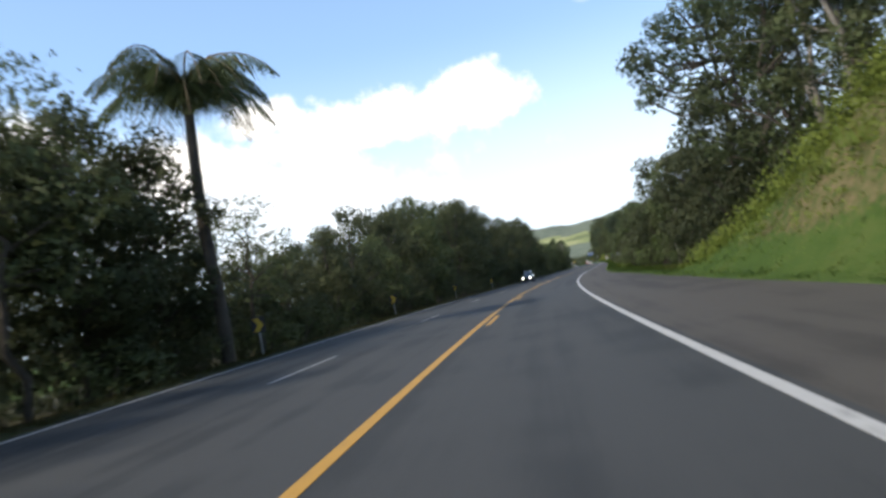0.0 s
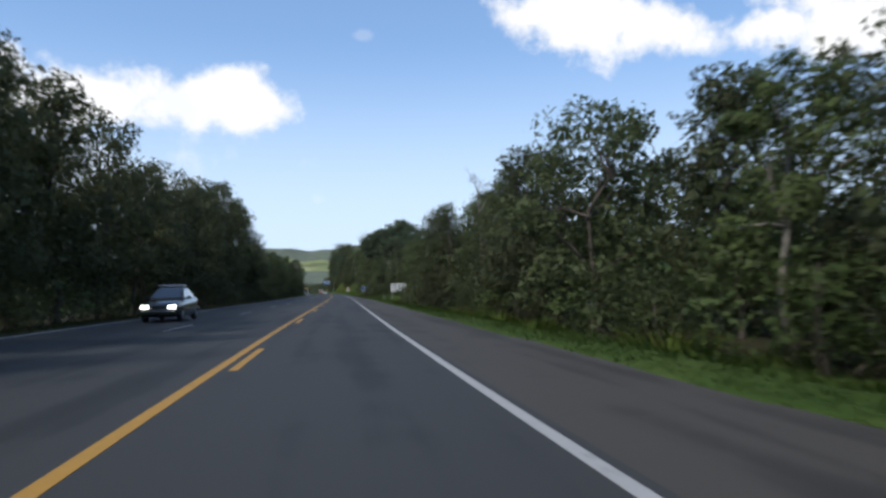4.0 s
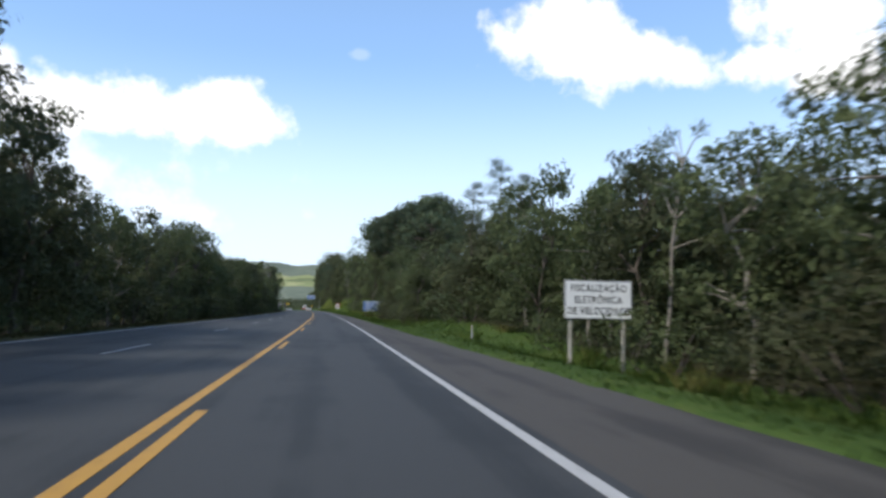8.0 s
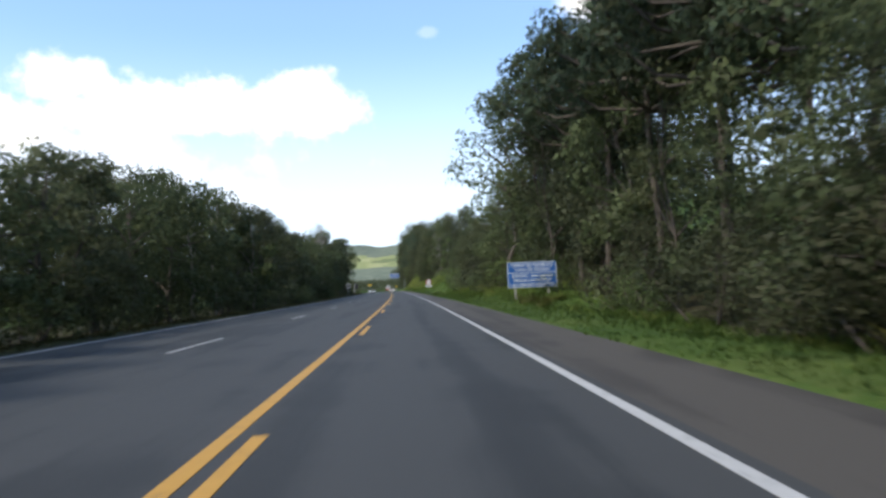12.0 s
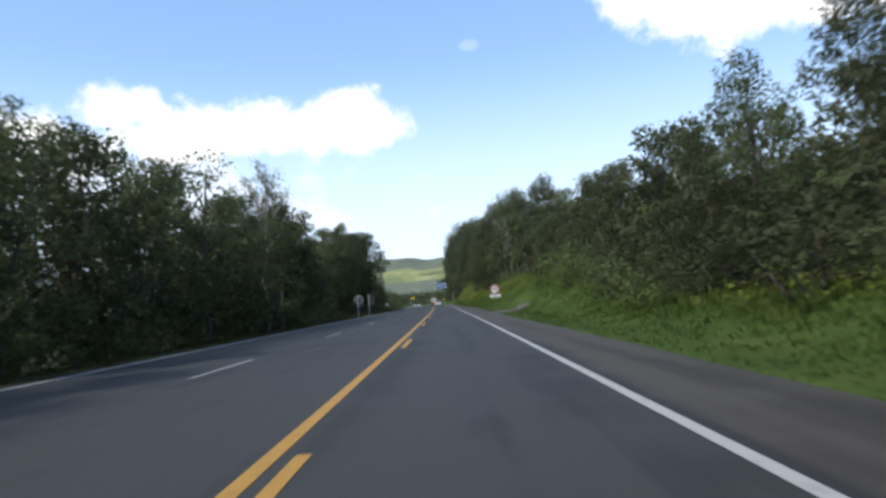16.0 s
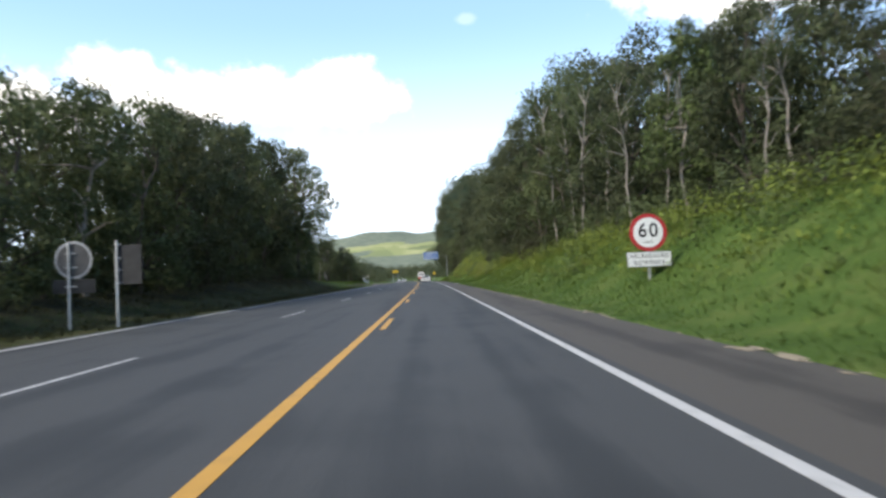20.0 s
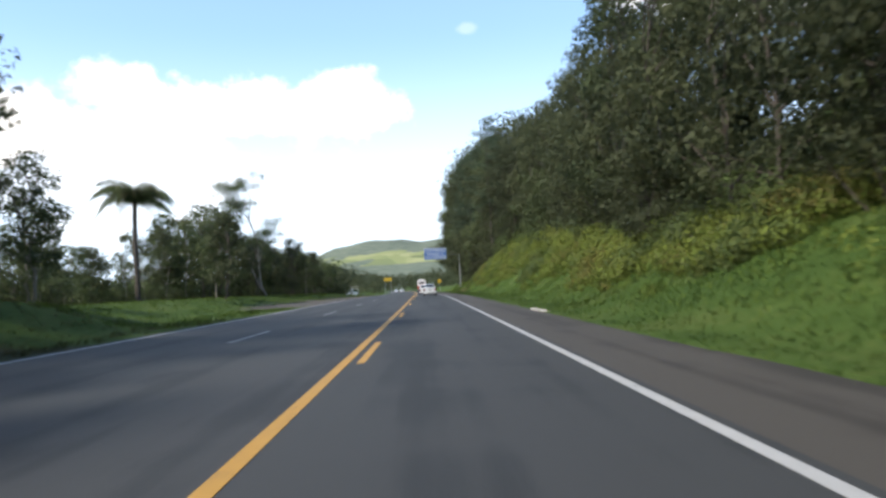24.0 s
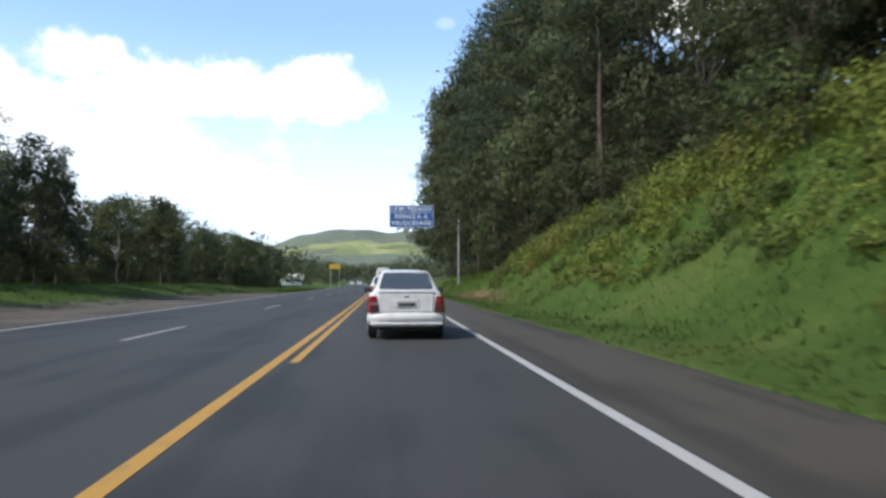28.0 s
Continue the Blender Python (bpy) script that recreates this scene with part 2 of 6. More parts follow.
def leaves(name, dark, light, through_light=0.38, rough=0.62, cut=0.0, grain=19.0):
    """Foliage: tone varies from tree to tree, bough to bough and spray to spray, and some light passes through.
    cut: how far each spray is broken up into its single small leaves, with gaps between them; grain: leaves a metre."""
    m, nodes, links, p = shader(name)
    info, geo, tc = nodes.new("ShaderNodeObjectInfo"), nodes.new("ShaderNodeNewGeometry"), nodes.new("ShaderNodeTexCoord")
    bough = nodes.new("ShaderNodeTexNoise")
    bough.inputs["Scale"].default_value, bough.inputs["Detail"].default_value = 0.55, 3
    links.new(tc.outputs["Object"], bough.inputs["Vector"])
    last = None
    for out, weight in ((info.outputs["Random"], 0.42), (geo.outputs["Random Per Island"], 0.12), (bough.outputs["Fac"], 0.75)):
        n = nodes.new("ShaderNodeMath")
        n.operation = "MULTIPLY_ADD"
        links.new(out, n.inputs[0])
        n.inputs[1].default_value, n.inputs[2].default_value = weight, -0.18
        if last is not None:
            links.new(last, n.inputs[2])
        last = n.outputs[0]
    yellow = tuple(min(1, light[i] * (1.16, 1.06, 0.9)[i]) for i in range(3))
    r = ramp(nodes, [(0.05, dark), (0.62, light), (1.0, yellow)])
    links.new(last, r.inputs["Fac"])
    links.new(r.outputs["Color"], p.inputs["Base Color"])
    p.inputs["Roughness"].default_value = rough
    p.inputs["Specular IOR Level"].default_value = 0.15
    tr = nodes.new("ShaderNodeBsdfTranslucent")
    links.new(r.outputs["Color"], tr.inputs["Color"])
    mx = nodes.new("ShaderNodeMixShader")
    mx.inputs[0].default_value = through_light
    links.new(p.outputs[0], mx.inputs[1])
    links.new(tr.outputs[0], mx.inputs[2])
    done = mx.outputs[0]
    if cut:
        cell = nodes.new("ShaderNodeTexVoronoi")
        cell.inputs["Scale"].default_value = grain
        links.new(tc.outputs["Object"], cell.inputs["Vector"])
        gap = nodes.new("ShaderNodeMath")
        gap.operation = "GREATER_THAN"
        links.new(cell.outputs["Distance"], gap.inputs[0])
        gap.inputs[1].default_value = cut
        hole, mc = nodes.new("ShaderNodeBsdfTransparent"), nodes.new("ShaderNodeMixShader")
        links.new(gap.outputs[0], mc.inputs[0])
        links.new(done, mc.inputs[1])
        links.new(hole.outputs[0], mc.inputs[2])
        done = mc.outputs[0]
    links.new(done, nodes["Material Output"].inputs["Surface"])
    return m


def asphalt(name, dark, light, warm):
    """Road surface: long wear bands, stains and stone grain, in metres along and across the road."""
    m, nodes, links, p = shader(name)
    uv = nodes.new("ShaderNodeUVMap")
    uv.uv_map = "road"
    mp = nodes.new("ShaderNodeMapping")
    mp.inputs["Scale"].default_value = (0.035, 0.9, 1)
    band, stain, grain = (nodes.new("ShaderNodeTexNoise") for _ in range(3))
    links.new(uv.outputs[0], mp.inputs["Vector"])
    links.new(mp.outputs[0], band.inputs["Vector"])
    band.inputs["Scale"].default_value, band.inputs["Detail"].default_value = 1.3, 4
    for n, sc, de in ((stain, 0.45, 6), (grain, 55.0, 3)):
        links.new(uv.outputs[0], n.inputs["Vector"])
        n.inputs["Scale"].default_value, n.inputs["Detail"].default_value = sc, de
    a = nodes.new("ShaderNodeMath")
    a.operation = "MULTIPLY_ADD"
    links.new(stain.outputs["Fac"], a.inputs[0])
    a.inputs[1].default_value = 0.55
    links.new(band.outputs["Fac"], a.inputs[2])
    b = nodes.new("ShaderNodeMath")
    b.operation = "MULTIPLY_ADD"
    links.new(grain.outputs["Fac"], b.inputs[0])
    b.inputs[1].default_value = 0.5
    links.new(a.outputs[0], b.inputs[2])
    r = ramp(nodes, [(0.62, dark), (0.95, light), (1.0, warm)])
    links.new(b.outputs[0], r.inputs["Fac"])
    links.new(r.outputs["Color"], p.inputs["Base Color"])
    bp = nodes.new("ShaderNodeBump")
    bp.inputs["Strength"].default_value, bp.inputs["Distance"].default_value = 0.35, 0.008
    links.new(grain.outputs["Fac"], bp.inputs["Height"])
    links.new(bp.outputs["Normal"], p.inputs["Normal"])
    p.inputs["Roughness"].default_value = 0.78
    p.inputs["Specular IOR Level"].default_value = 0.35
    return m


def painted_line(name, colour, under, worn):
    """Road paint, worn through to the asphalt in patches."""
    m, nodes, links, p = shader(name)
    tc = nodes.new("ShaderNodeTexCoord")
    n1 = nodes.new("ShaderNodeTexNoise")
    n1.inputs["Scale"].default_value, n1.inputs["Detail"].default_value, n1.inputs["Roughness"].default_value = 5.0, 8, 0.7
    links.new(tc.outputs["Object"], n1.inputs["Vector"])
    r = ramp(nodes, [(worn - 0.08, under), (worn + 0.06, tuple(c * 0.85 for c in colour)), (0.75, colour)])
    links.new(n1.outputs["Fac"], r.inputs["Fac"])
    links.new(r.outputs["Color"], p.inputs["Base Color"])
    p.inputs["Roughness"].default_value = 0.7
    return m


def terrain_material():
    """Grass, forest litter, bare soil and gravel, spread by attributes of the ground."""
    m, nodes, links, p = shader("terrain")
    tc = nodes.new("ShaderNodeTexCoord")
    n1, n2, n3 = (nodes.new("ShaderNodeTexNoise") for _ in range(3))
    for n, sc, de in ((n1, 0.35, 6), (n2, 4.0, 5), (n3, 30.0, 3)):
        n.inputs["Scale"].default_value, n.inputs["Detail"].default_value = sc, de
        links.new(tc.outputs["Object"], n.inputs["Vector"])
    a = nodes.new("ShaderNodeMath")
    a.operation = "MULTIPLY_ADD"
    links.new(n2.outputs["Fac"], a.inputs[0])
    a.inputs[1].default_value = 0.7
    links.new(n1.outputs["Fac"], a.inputs[2])
    last = None
    for key, stops in (("", [(0.5, (0.034, 0.066, 0.014)), (0.85, (0.060, 0.102, 0.022)), (1.0, (0.084, 0.118, 0.030))]),
                       ("litter", [(0.6, (0.018, 0.02, 0.010)), (1.05, (0.055, 0.05, 0.026))]),
                       ("soil", [(0.6, (0.10, 0.072, 0.038)), (1.0, (0.21, 0.155, 0.085))]),
                       ("gravel", [(0.55, (0.066, 0.059, 0.049)), (1.0, (0.150, 0.138, 0.118))])):
        r = ramp(nodes, [(min(1, s), c) for s, c in stops])
        links.new(a.outputs[0], r.inputs["Fac"])
        if not key:
            last = r.outputs["Color"]
            continue
        at = nodes.new("ShaderNodeAttribute")
        at.attribute_name = key
        edge = nodes.new("ShaderNodeMath")
        edge.operation = "MULTIPLY_ADD"
        links.new(n2.outputs["Fac"], edge.inputs[0])
        edge.inputs[1].default_value = 0.9
        sub = nodes.new("ShaderNodeMath")
        sub.operation = "SUBTRACT"
        links.new(at.outputs["Fac"], sub.inputs[0])
        sub.inputs[1].default_value = 0.45
        links.new(sub.outputs[0], edge.inputs[2])
        mr = nodes.new("ShaderNodeMapRange")
        mr.inputs["From Min"].default_value, mr.inputs["From Max"].default_value = 0.35, 0.65
        links.new(edge.outputs[0], mr.inputs["Value"])
        gate = nodes.new("ShaderNodeMath")
        gate.operation = "MULTIPLY"
        on = nodes.new("ShaderNodeMath")
        on.operation = "GREATER_THAN"
        on.inputs[1].default_value = 0.02
        links.new(at.outputs["Fac"], on.inputs[0])
        links.new(mr.outputs[0], gate.inputs[0])
        links.new(on.outputs[0], gate.inputs[1])
        mx = nodes.new("ShaderNodeMix")
        mx.data_type = "RGBA"
        links.new(gate.outputs[0], mx.inputs["Factor"])
        links.new(last, mx.inputs["A"])
        links.new(r.outputs["Color"], mx.inputs["B"])
        last = mx.outputs["Result"]
    links.new(last, p.inputs["Base Color"])
    bp = nodes.new("ShaderNodeBump")
    bp.inputs["Strength"].default_value, bp.inputs["Distance"].default_value = 0.6, 0.08
    links.new(n3.outputs["Fac"], bp.inputs["Height"])
    links.new(bp.outputs["Normal"], p.inputs["Normal"])
    p.inputs["Roughness"].default_value = 0.95
    p.inputs["Specular IOR Level"].default_value = 0.1
    return m


def gloss(name, colour, rough=0.3, metal=0.0, coat=0.0, emit=0.0):
    m, nodes, links, p = shader(name)
    tc, n1 = nodes.new("ShaderNodeTexCoord"), nodes.new("ShaderNodeTexNoise")
    links.new(tc.outputs["Object"], n1.inputs["Vector"])
    n1.inputs["Scale"].default_value, n1.inputs["Detail"].default_value = 4.0, 5
    r = ramp(nodes, [(0.3, tuple(c * 0.82 for c in colour)), (0.65, colour)])
    links.new(n1.outputs["Fac"], r.inputs["Fac"])
    links.new(r.outputs["Color"], p.inputs["Base Color"])
    p.inputs["Roughness"].default_value, p.inputs["Metallic"].default_value, p.inputs["Coat Weight"].default_value = rough, metal, coat
    if emit:
        p.inputs["Emission Color"].default_value = (*colour, 1)
        p.inputs["Emission Strength"].default_value = emit
    return m


M = {
    # darker than leaf_dark and leaf_mid: shade inside the crowns put into colour
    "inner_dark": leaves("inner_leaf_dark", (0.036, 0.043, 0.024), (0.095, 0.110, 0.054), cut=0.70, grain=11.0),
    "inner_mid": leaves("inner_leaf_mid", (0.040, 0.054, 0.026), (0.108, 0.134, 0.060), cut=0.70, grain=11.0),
    "asphalt": asphalt("asphalt", (0.0200, 0.0216, 0.0222), (0.0305, 0.0330, 0.0335), (0.046, 0.048, 0.048)),
    "shoulder": asphalt("shoulder_asphalt", (0.030, 0.027, 0.023), (0.046, 0.041, 0.035), (0.068, 0.061, 0.052)),
    "white_line": painted_line("white_paint", (0.46, 0.46, 0.45), (0.10, 0.10, 0.10), 0.36),
    "lane_white": painted_line("worn_white_paint", (0.40, 0.40, 0.395), (0.09, 0.09, 0.09), 0.42),
    "yellow_line": painted_line("yellow_paint", (0.50, 0.27, 0.045), (0.12, 0.09, 0.05), 0.36),
    "terrain": terrain_material(),
    "bark": surface("bark", (0.040, 0.033, 0.026), (0.11, 0.090, 0.072), 2.0, 0.95, 0.6, 14.0),
    "pale_bark": surface("pale_bark", (0.13, 0.115, 0.095), (0.32, 0.29, 0.25), 1.6, 0.9, 0.35, 9.0),
    "dead_frond": surface("dead_frond", (0.10, 0.075, 0.04), (0.20, 0.15, 0.085), 3.0, 0.9, 0.3, 12.0),
    "leaf_dark": leaves("leaf_dark", cut=0.63, dark=(0.040, 0.048, 0.027), light=(0.098, 0.112, 0.056)),
    "leaf_mid": leaves("leaf_mid", cut=0.63, dark=(0.044, 0.060, 0.028), light=(0.122, 0.150, 0.066)),
    "leaf_light": leaves("leaf_light", cut=0.63, dark=(0.057, 0.086, 0.031), light=(0.125, 0.167, 0.057)),
    "leaf_blue": leaves("leaf_blue", cut=0.60, dark=(0.036, 0.054, 0.034), light=(0.095, 0.130, 0.075)),
    "scrub": leaves("scrub", (0.098, 0.138, 0.026), (0.190, 0.238, 0.050), cut=0.63, grain=24.0),
    "dry_scrub": leaves("dry_scrub", (0.110, 0.112, 0.030), (0.200, 0.180, 0.055), cut=0.63, grain=24.0),
    # darker than scrub: the shade inside each clump is mixed into its colour
    "inner_scrub_shaded": leaves("inner_leaf_scrub_shaded", (0.060, 0.080, 0.022), (0.125, 0.148, 0.040), cut=0.70, grain=14.0),
    "leaf_dry": leaves("leaf_dry", cut=0.63, dark=(0.038, 0.042, 0.022), light=(0.078, 0.080, 0.042)),
    "grass": leaves("grass_blades", (0.105, 0.172, 0.034), (0.205, 0.300, 0.066), through_light=0.5),
    "bank_grass": leaves("bank_grass", (0.145, 0.232, 0.047), (0.275, 0.370, 0.088), through_light=0.5),
    "tall_grass": leaves("tall_grass", (0.083, 0.108, 0.025), (0.208, 0.202, 0.058), through_light=0.5),
    "verge_dull": leaves("verge_dull", (0.078, 0.082, 0.036), (0.145, 0.146, 0.066), through_light=0.5),
    "sand": surface("verge_sand", (0.15, 0.125, 0.085), (0.30, 0.255, 0.18), 2.5, 0.95, 0.4, 25.0),
    "post_pale": surface("pale_post_paint", (0.48, 0.48, 0.45), (0.64, 0.64, 0.60), 3.0, 0.7, 0.05, 30.0),
    "concrete": surface("concrete", (0.30, 0.28, 0.24), (0.55, 0.52, 0.46), 1.5, 0.9, 0.3, 20.0),
    "sign_white": surface("sign_white", (0.62, 0.63, 0.62), (0.78, 0.79, 0.78), 2.0, 0.5, 0.0, 30.0),
    "sign_blue": surface("sign_blue", (0.010, 0.080, 0.27), (0.020, 0.115, 0.36), 1.5, 0.45, 0.0, 30.0),
    "sign_red": surface("sign_red", (0.32, 0.018, 0.022), (0.45, 0.03, 0.035), 2.0, 0.45, 0.0, 30.0),
    "sign_yellow": surface("sign_yellow", (0.42, 0.27, 0.015), (0.56, 0.37, 0.02), 2.0, 0.5, 0.0, 30.0),
    "sign_back": surface("sign_back", (0.05, 0.05, 0.05), (0.12, 0.12, 0.12), 3.0, 0.5, 0.05, 30.0, metal=0.3),
    "sign_black": surface("sign_black", (0.010, 0.010, 0.011), (0.03, 0.03, 0.03), 3.0, 0.6, 0.0, 30.0),
    "steel": surface("galvanised_steel", (0.30, 0.31, 0.31), (0.52, 0.53, 0.53), 4.0, 0.5, 0.08, 30.0, metal=0.5),
    "post_wood": surface("post_wood", (0.22, 0.21, 0.18), (0.42, 0.40, 0.35), 3.0, 0.9, 0.2, 20.0),
    "car_white": gloss("car_white", (0.66, 0.66, 0.65), 0.28, 0.0, 0.6),
    "car_dark": gloss("car_dark", (0.035, 0.040, 0.030), 0.25, 0.1, 0.8),
    "truck_red": gloss("truck_red", (0.42, 0.06, 0.045), 0.5),
    "glass": gloss("car_glass", (0.125, 0.15, 0.165), 0.06, 0.6, 1.0),
    "tyre": surface("tyre", (0.010, 0.010, 0.010), (0.028, 0.028, 0.028), 6.0, 0.9, 0.2, 40.0),
    "trim": surface("black_trim", (0.014, 0.014, 0.014), (0.035, 0.035, 0.035), 6.0, 0.7, 0.1, 40.0),
    "rim": surface("steel_rim", (0.25, 0.25, 0.25), (0.42, 0.42, 0.42), 6.0, 0.4, 0.05, 40.0, metal=0.7),
    "tail_red": gloss("tail_red", (0.26, 0.014, 0.018), 0.2, 0.0, 0.5),
    "brake_red": gloss("brake_red", (0.62, 0.03, 0.025), 0.3, 0.0, 0.3, emit=0.25),
    "headlight": gloss("headlight", (0.95, 0.95, 0.88), 0.2, 0.0, 0.3, emit=6.0),
    "chrome": gloss("chrome", (0.62, 0.62, 0.62), 0.2, 0.9),
    "plate": gloss("number_plate", (0.36, 0.36, 0.34), 0.5),
    "lamp_dark": gloss("smoked_lens", (0.06, 0.022, 0.022), 0.25, 0.0, 0.5),
    "roof_tile": surface("roof_tile", (0.22, 0.09, 0.05), (0.38, 0.18, 0.11), 3.0, 0.9, 0.3, 12.0),
}


# ---- mesh helpers ----
def mesh_np(name, verts, quads, material, smooth_faces=False):
    """A mesh from arrays of corners and of four-sided (or three-sided) faces."""
    me = bpy.data.meshes.new(name)
    verts, quads = np.asarray(verts, float), np.asarray(quads, np.int32)
    k = quads.shape[1]
    me.vertices.add(len(verts))
    me.vertices.foreach_set("co", verts.ravel())
    me.loops.add(quads.size)
    me.loops.foreach_set("vertex_index", quads.ravel())
    me.polygons.add(len(quads))
    me.polygons.foreach_set("loop_start", np.arange(len(quads), dtype=np.int32) * k)
    me.polygons.foreach_set("use_smooth", np.full(len(quads), smooth_faces, bool))
    me.update(calc_edges=True)
    me.materials.append(material)
    return me


def part(name, bm, material, parent=None, label="", smooth_faces=False):
    me = bpy.data.meshes.new(name)
    if smooth_faces:
        for f in bm.faces:
            f.smooth = True
    bm.to_mesh(me)
    bm.free()
    me.materials.append(material)
    ob = new(name, me)
    ob.parent = parent
    if label:
        ob["label"] = label
    return ob


def np_part(name, me, parent=None, label=""):
    ob = new(name, me)
    ob.parent = parent
    if label:
        ob["label"] = label
    return ob


def box(cx, cy, cz, sx, sy, sz, bevel=0.0, bm=None):
    bm = bm or bmesh.new()
    r = bmesh.ops.create_cube(bm, size=1.0, matrix=Matrix.Translation((cx, cy, cz)) @ Matrix.Diagonal((sx, sy, sz, 1)))
    if bevel:
        edges = list({e for v in r["verts"] for e in v.link_edges})
        bmesh.ops.bevel(bm, geom=edges, offset=bevel, segments=2, affect="EDGES", profile=0.5)
    return bm


def rod(a, b, r1, r2=None, seg=10, bm=None):
    """A tapered rod from a to b."""
    bm = bm or bmesh.new()
    a, b = Vector(a), Vector(b)
    d = b - a
    m = Matrix.Translation((a + b) / 2) @ d.to_track_quat("Z", "Y").to_matrix().to_4x4()
    bmesh.ops.create_cone(bm, cap_ends=True, segments=seg, radius1=r1, radius2=r1 if r2 is None else r2, depth=d.length, matrix=m)
    return bm


def thing(name, loc, turn, label, category, group="", kind=""):
    e = new(name)
    e.empty_display_size = 0.3
    e.matrix_world = Matrix.LocRotScale(loc, Euler((0, 0, turn)), None)
    return tagged(e, label, category, group, kind)


def tube_arrays(points, radii, seg=7):
    """Corners and faces of a bent, tapered tube."""
    pts = [Vector(q) for q in points]
    verts, faces = [], []
    for i, q in enumerate(pts):
        d = (pts[min(i + 1, len(pts) - 1)] - pts[max(i - 1, 0)]).normalized()
        side = d.cross(Vector((0.3, 1, 0.1))).normalized()
        up = d.cross(side)
        for k in range(seg):
            a = 2 * math.pi * k / seg
            verts.append(q + (side * math.cos(a) + up * math.sin(a)) * radii[i])
    for i in range(len(pts) - 1):
        for k in range(seg):
            faces.append((i * seg + k, i * seg + (k + 1) % seg, (i + 1) * seg + (k + 1) % seg, (i + 1) * seg + k))
    return verts, faces


def tubes_mesh(name, tubes, material):
    verts, faces = [], []
    for points, radii, seg in tubes:
        v, f = tube_arrays(points, radii, seg)
        o = len(verts)
        verts += [tuple(q) for q in v]
        faces += [tuple(i + o for i in q) for q in f]
    return mesh_np(name, verts, faces, material, True)


def leaf_arrays(rng, centres, radii, count, size, flat=0.8, shell=0.55, cull=False):
    """count pointed leaves, scattered in ellipsoid clumps, denser towards the clumps' skins.
    Returns corners, faces and the way each leaf faces, which leans outwards from its clump."""
    centres, radii = np.asarray(centres, float), np.asarray(radii, float)
    if radii.ndim == 1:
        radii = np.stack([radii, radii, radii * flat], 1)
    w = (radii[:, 0] * radii[:, 1]) ** 1.0
    idx = rng.choice(len(centres), count, p=w / w.sum())
    d = rng.normal(size=(count, 3))
    d /= np.linalg.norm(d, axis=1)[:, None]
    if cull and len(centres) < 300:
        # leaves sit on the crown's skin rather than deep inside neighbouring clumps
        idx, d = rng.choice(len(centres), count * 3, p=w / w.sum()), rng.normal(size=(count * 3, 3))
        d /= np.linalg.norm(d, axis=1)[:, None]
        q = centres[idx] + d * radii[idx]
        near = np.full(len(idx), 9.0)
        for j in range(len(centres)):
            dist = np.linalg.norm((q - centres[j]) / radii[j], axis=1)
            near = np.minimum(near, np.where(idx == j, 9.0, dist))
        order = np.argsort(near < 0.72, kind="stable")[:count]
        idx, d = idx[order], d[order]
    rr = shell + (1.14 - shell) * rng.random(count) ** 0.6
    rr = np.where(rng.random(count) < 0.09, rr * rng.uniform(1.05, 1.35, count), rr)
    c = centres[idx] + d * rr[:, None] * radii[idx]
    nrm = d * 0.8 + rng.normal(size=(count, 3)) * 0.6 + np.array([0, 0, 0.3])
    nrm /= np.linalg.norm(nrm, axis=1)[:, None]
    nrm *= np.where((nrm * d).sum(1) < 0, -1, 1)[:, None]
    ax = np.cross(nrm, rng.normal(size=(count, 3)))
    ax /= np.linalg.norm(ax, axis=1)[:, None]
    bx = np.cross(nrm, ax)
    ln = size * (0.5 + 0.9 * rng.random(count))[:, None]
    v = np.stack([c - ax * ln * 0.5, c + ax * ln * 0.28 - bx * ln * 0.36, c + ax * ln * 0.5 + bx * ln * 0.30], 1).reshape(-1, 3)
    face = d * 0.9 + nrm * 0.14 + np.array([0, 0, 0.14])
    face /= np.linalg.norm(face, axis=1)[:, None]
    return v, np.arange(count * 3).reshape(-1, 3), face


def foliage_mesh(name, v, f, face, material):
    """Leaves with shading that follows the roundness of their clumps."""
    me = mesh_np(name, v, f, material, True)
    me.normals_split_custom_set(np.repeat(face, 3, axis=0).tolist())
    return me


def crown_mesh(name, v, f, face, material, inner_v, inner_f, inner_face, inner):
    """Sprays of leaves round the denser twigs and leaves inside, in one mesh."""
    n = len(f)
    me = mesh_np(name, np.concatenate([v, inner_v]), np.concatenate([f, inner_f + len(v)]), material, True)
    me.materials.append(inner)
    me.polygons.foreach_set("material_index", np.concatenate([np.zeros(n, np.int32), np.ones(len(inner_f), np.int32)]))
    me.normals_split_custom_set(np.repeat(np.concatenate([face, inner_face]), 3, axis=0).tolist())
    return me


def leaf_mesh(name, rng, clumps, radii, count, size, material, **kw):
    v, f, face = leaf_arrays(rng, clumps, radii, count, size, **kw)
    return foliage_mesh(name, v, f, face, material)


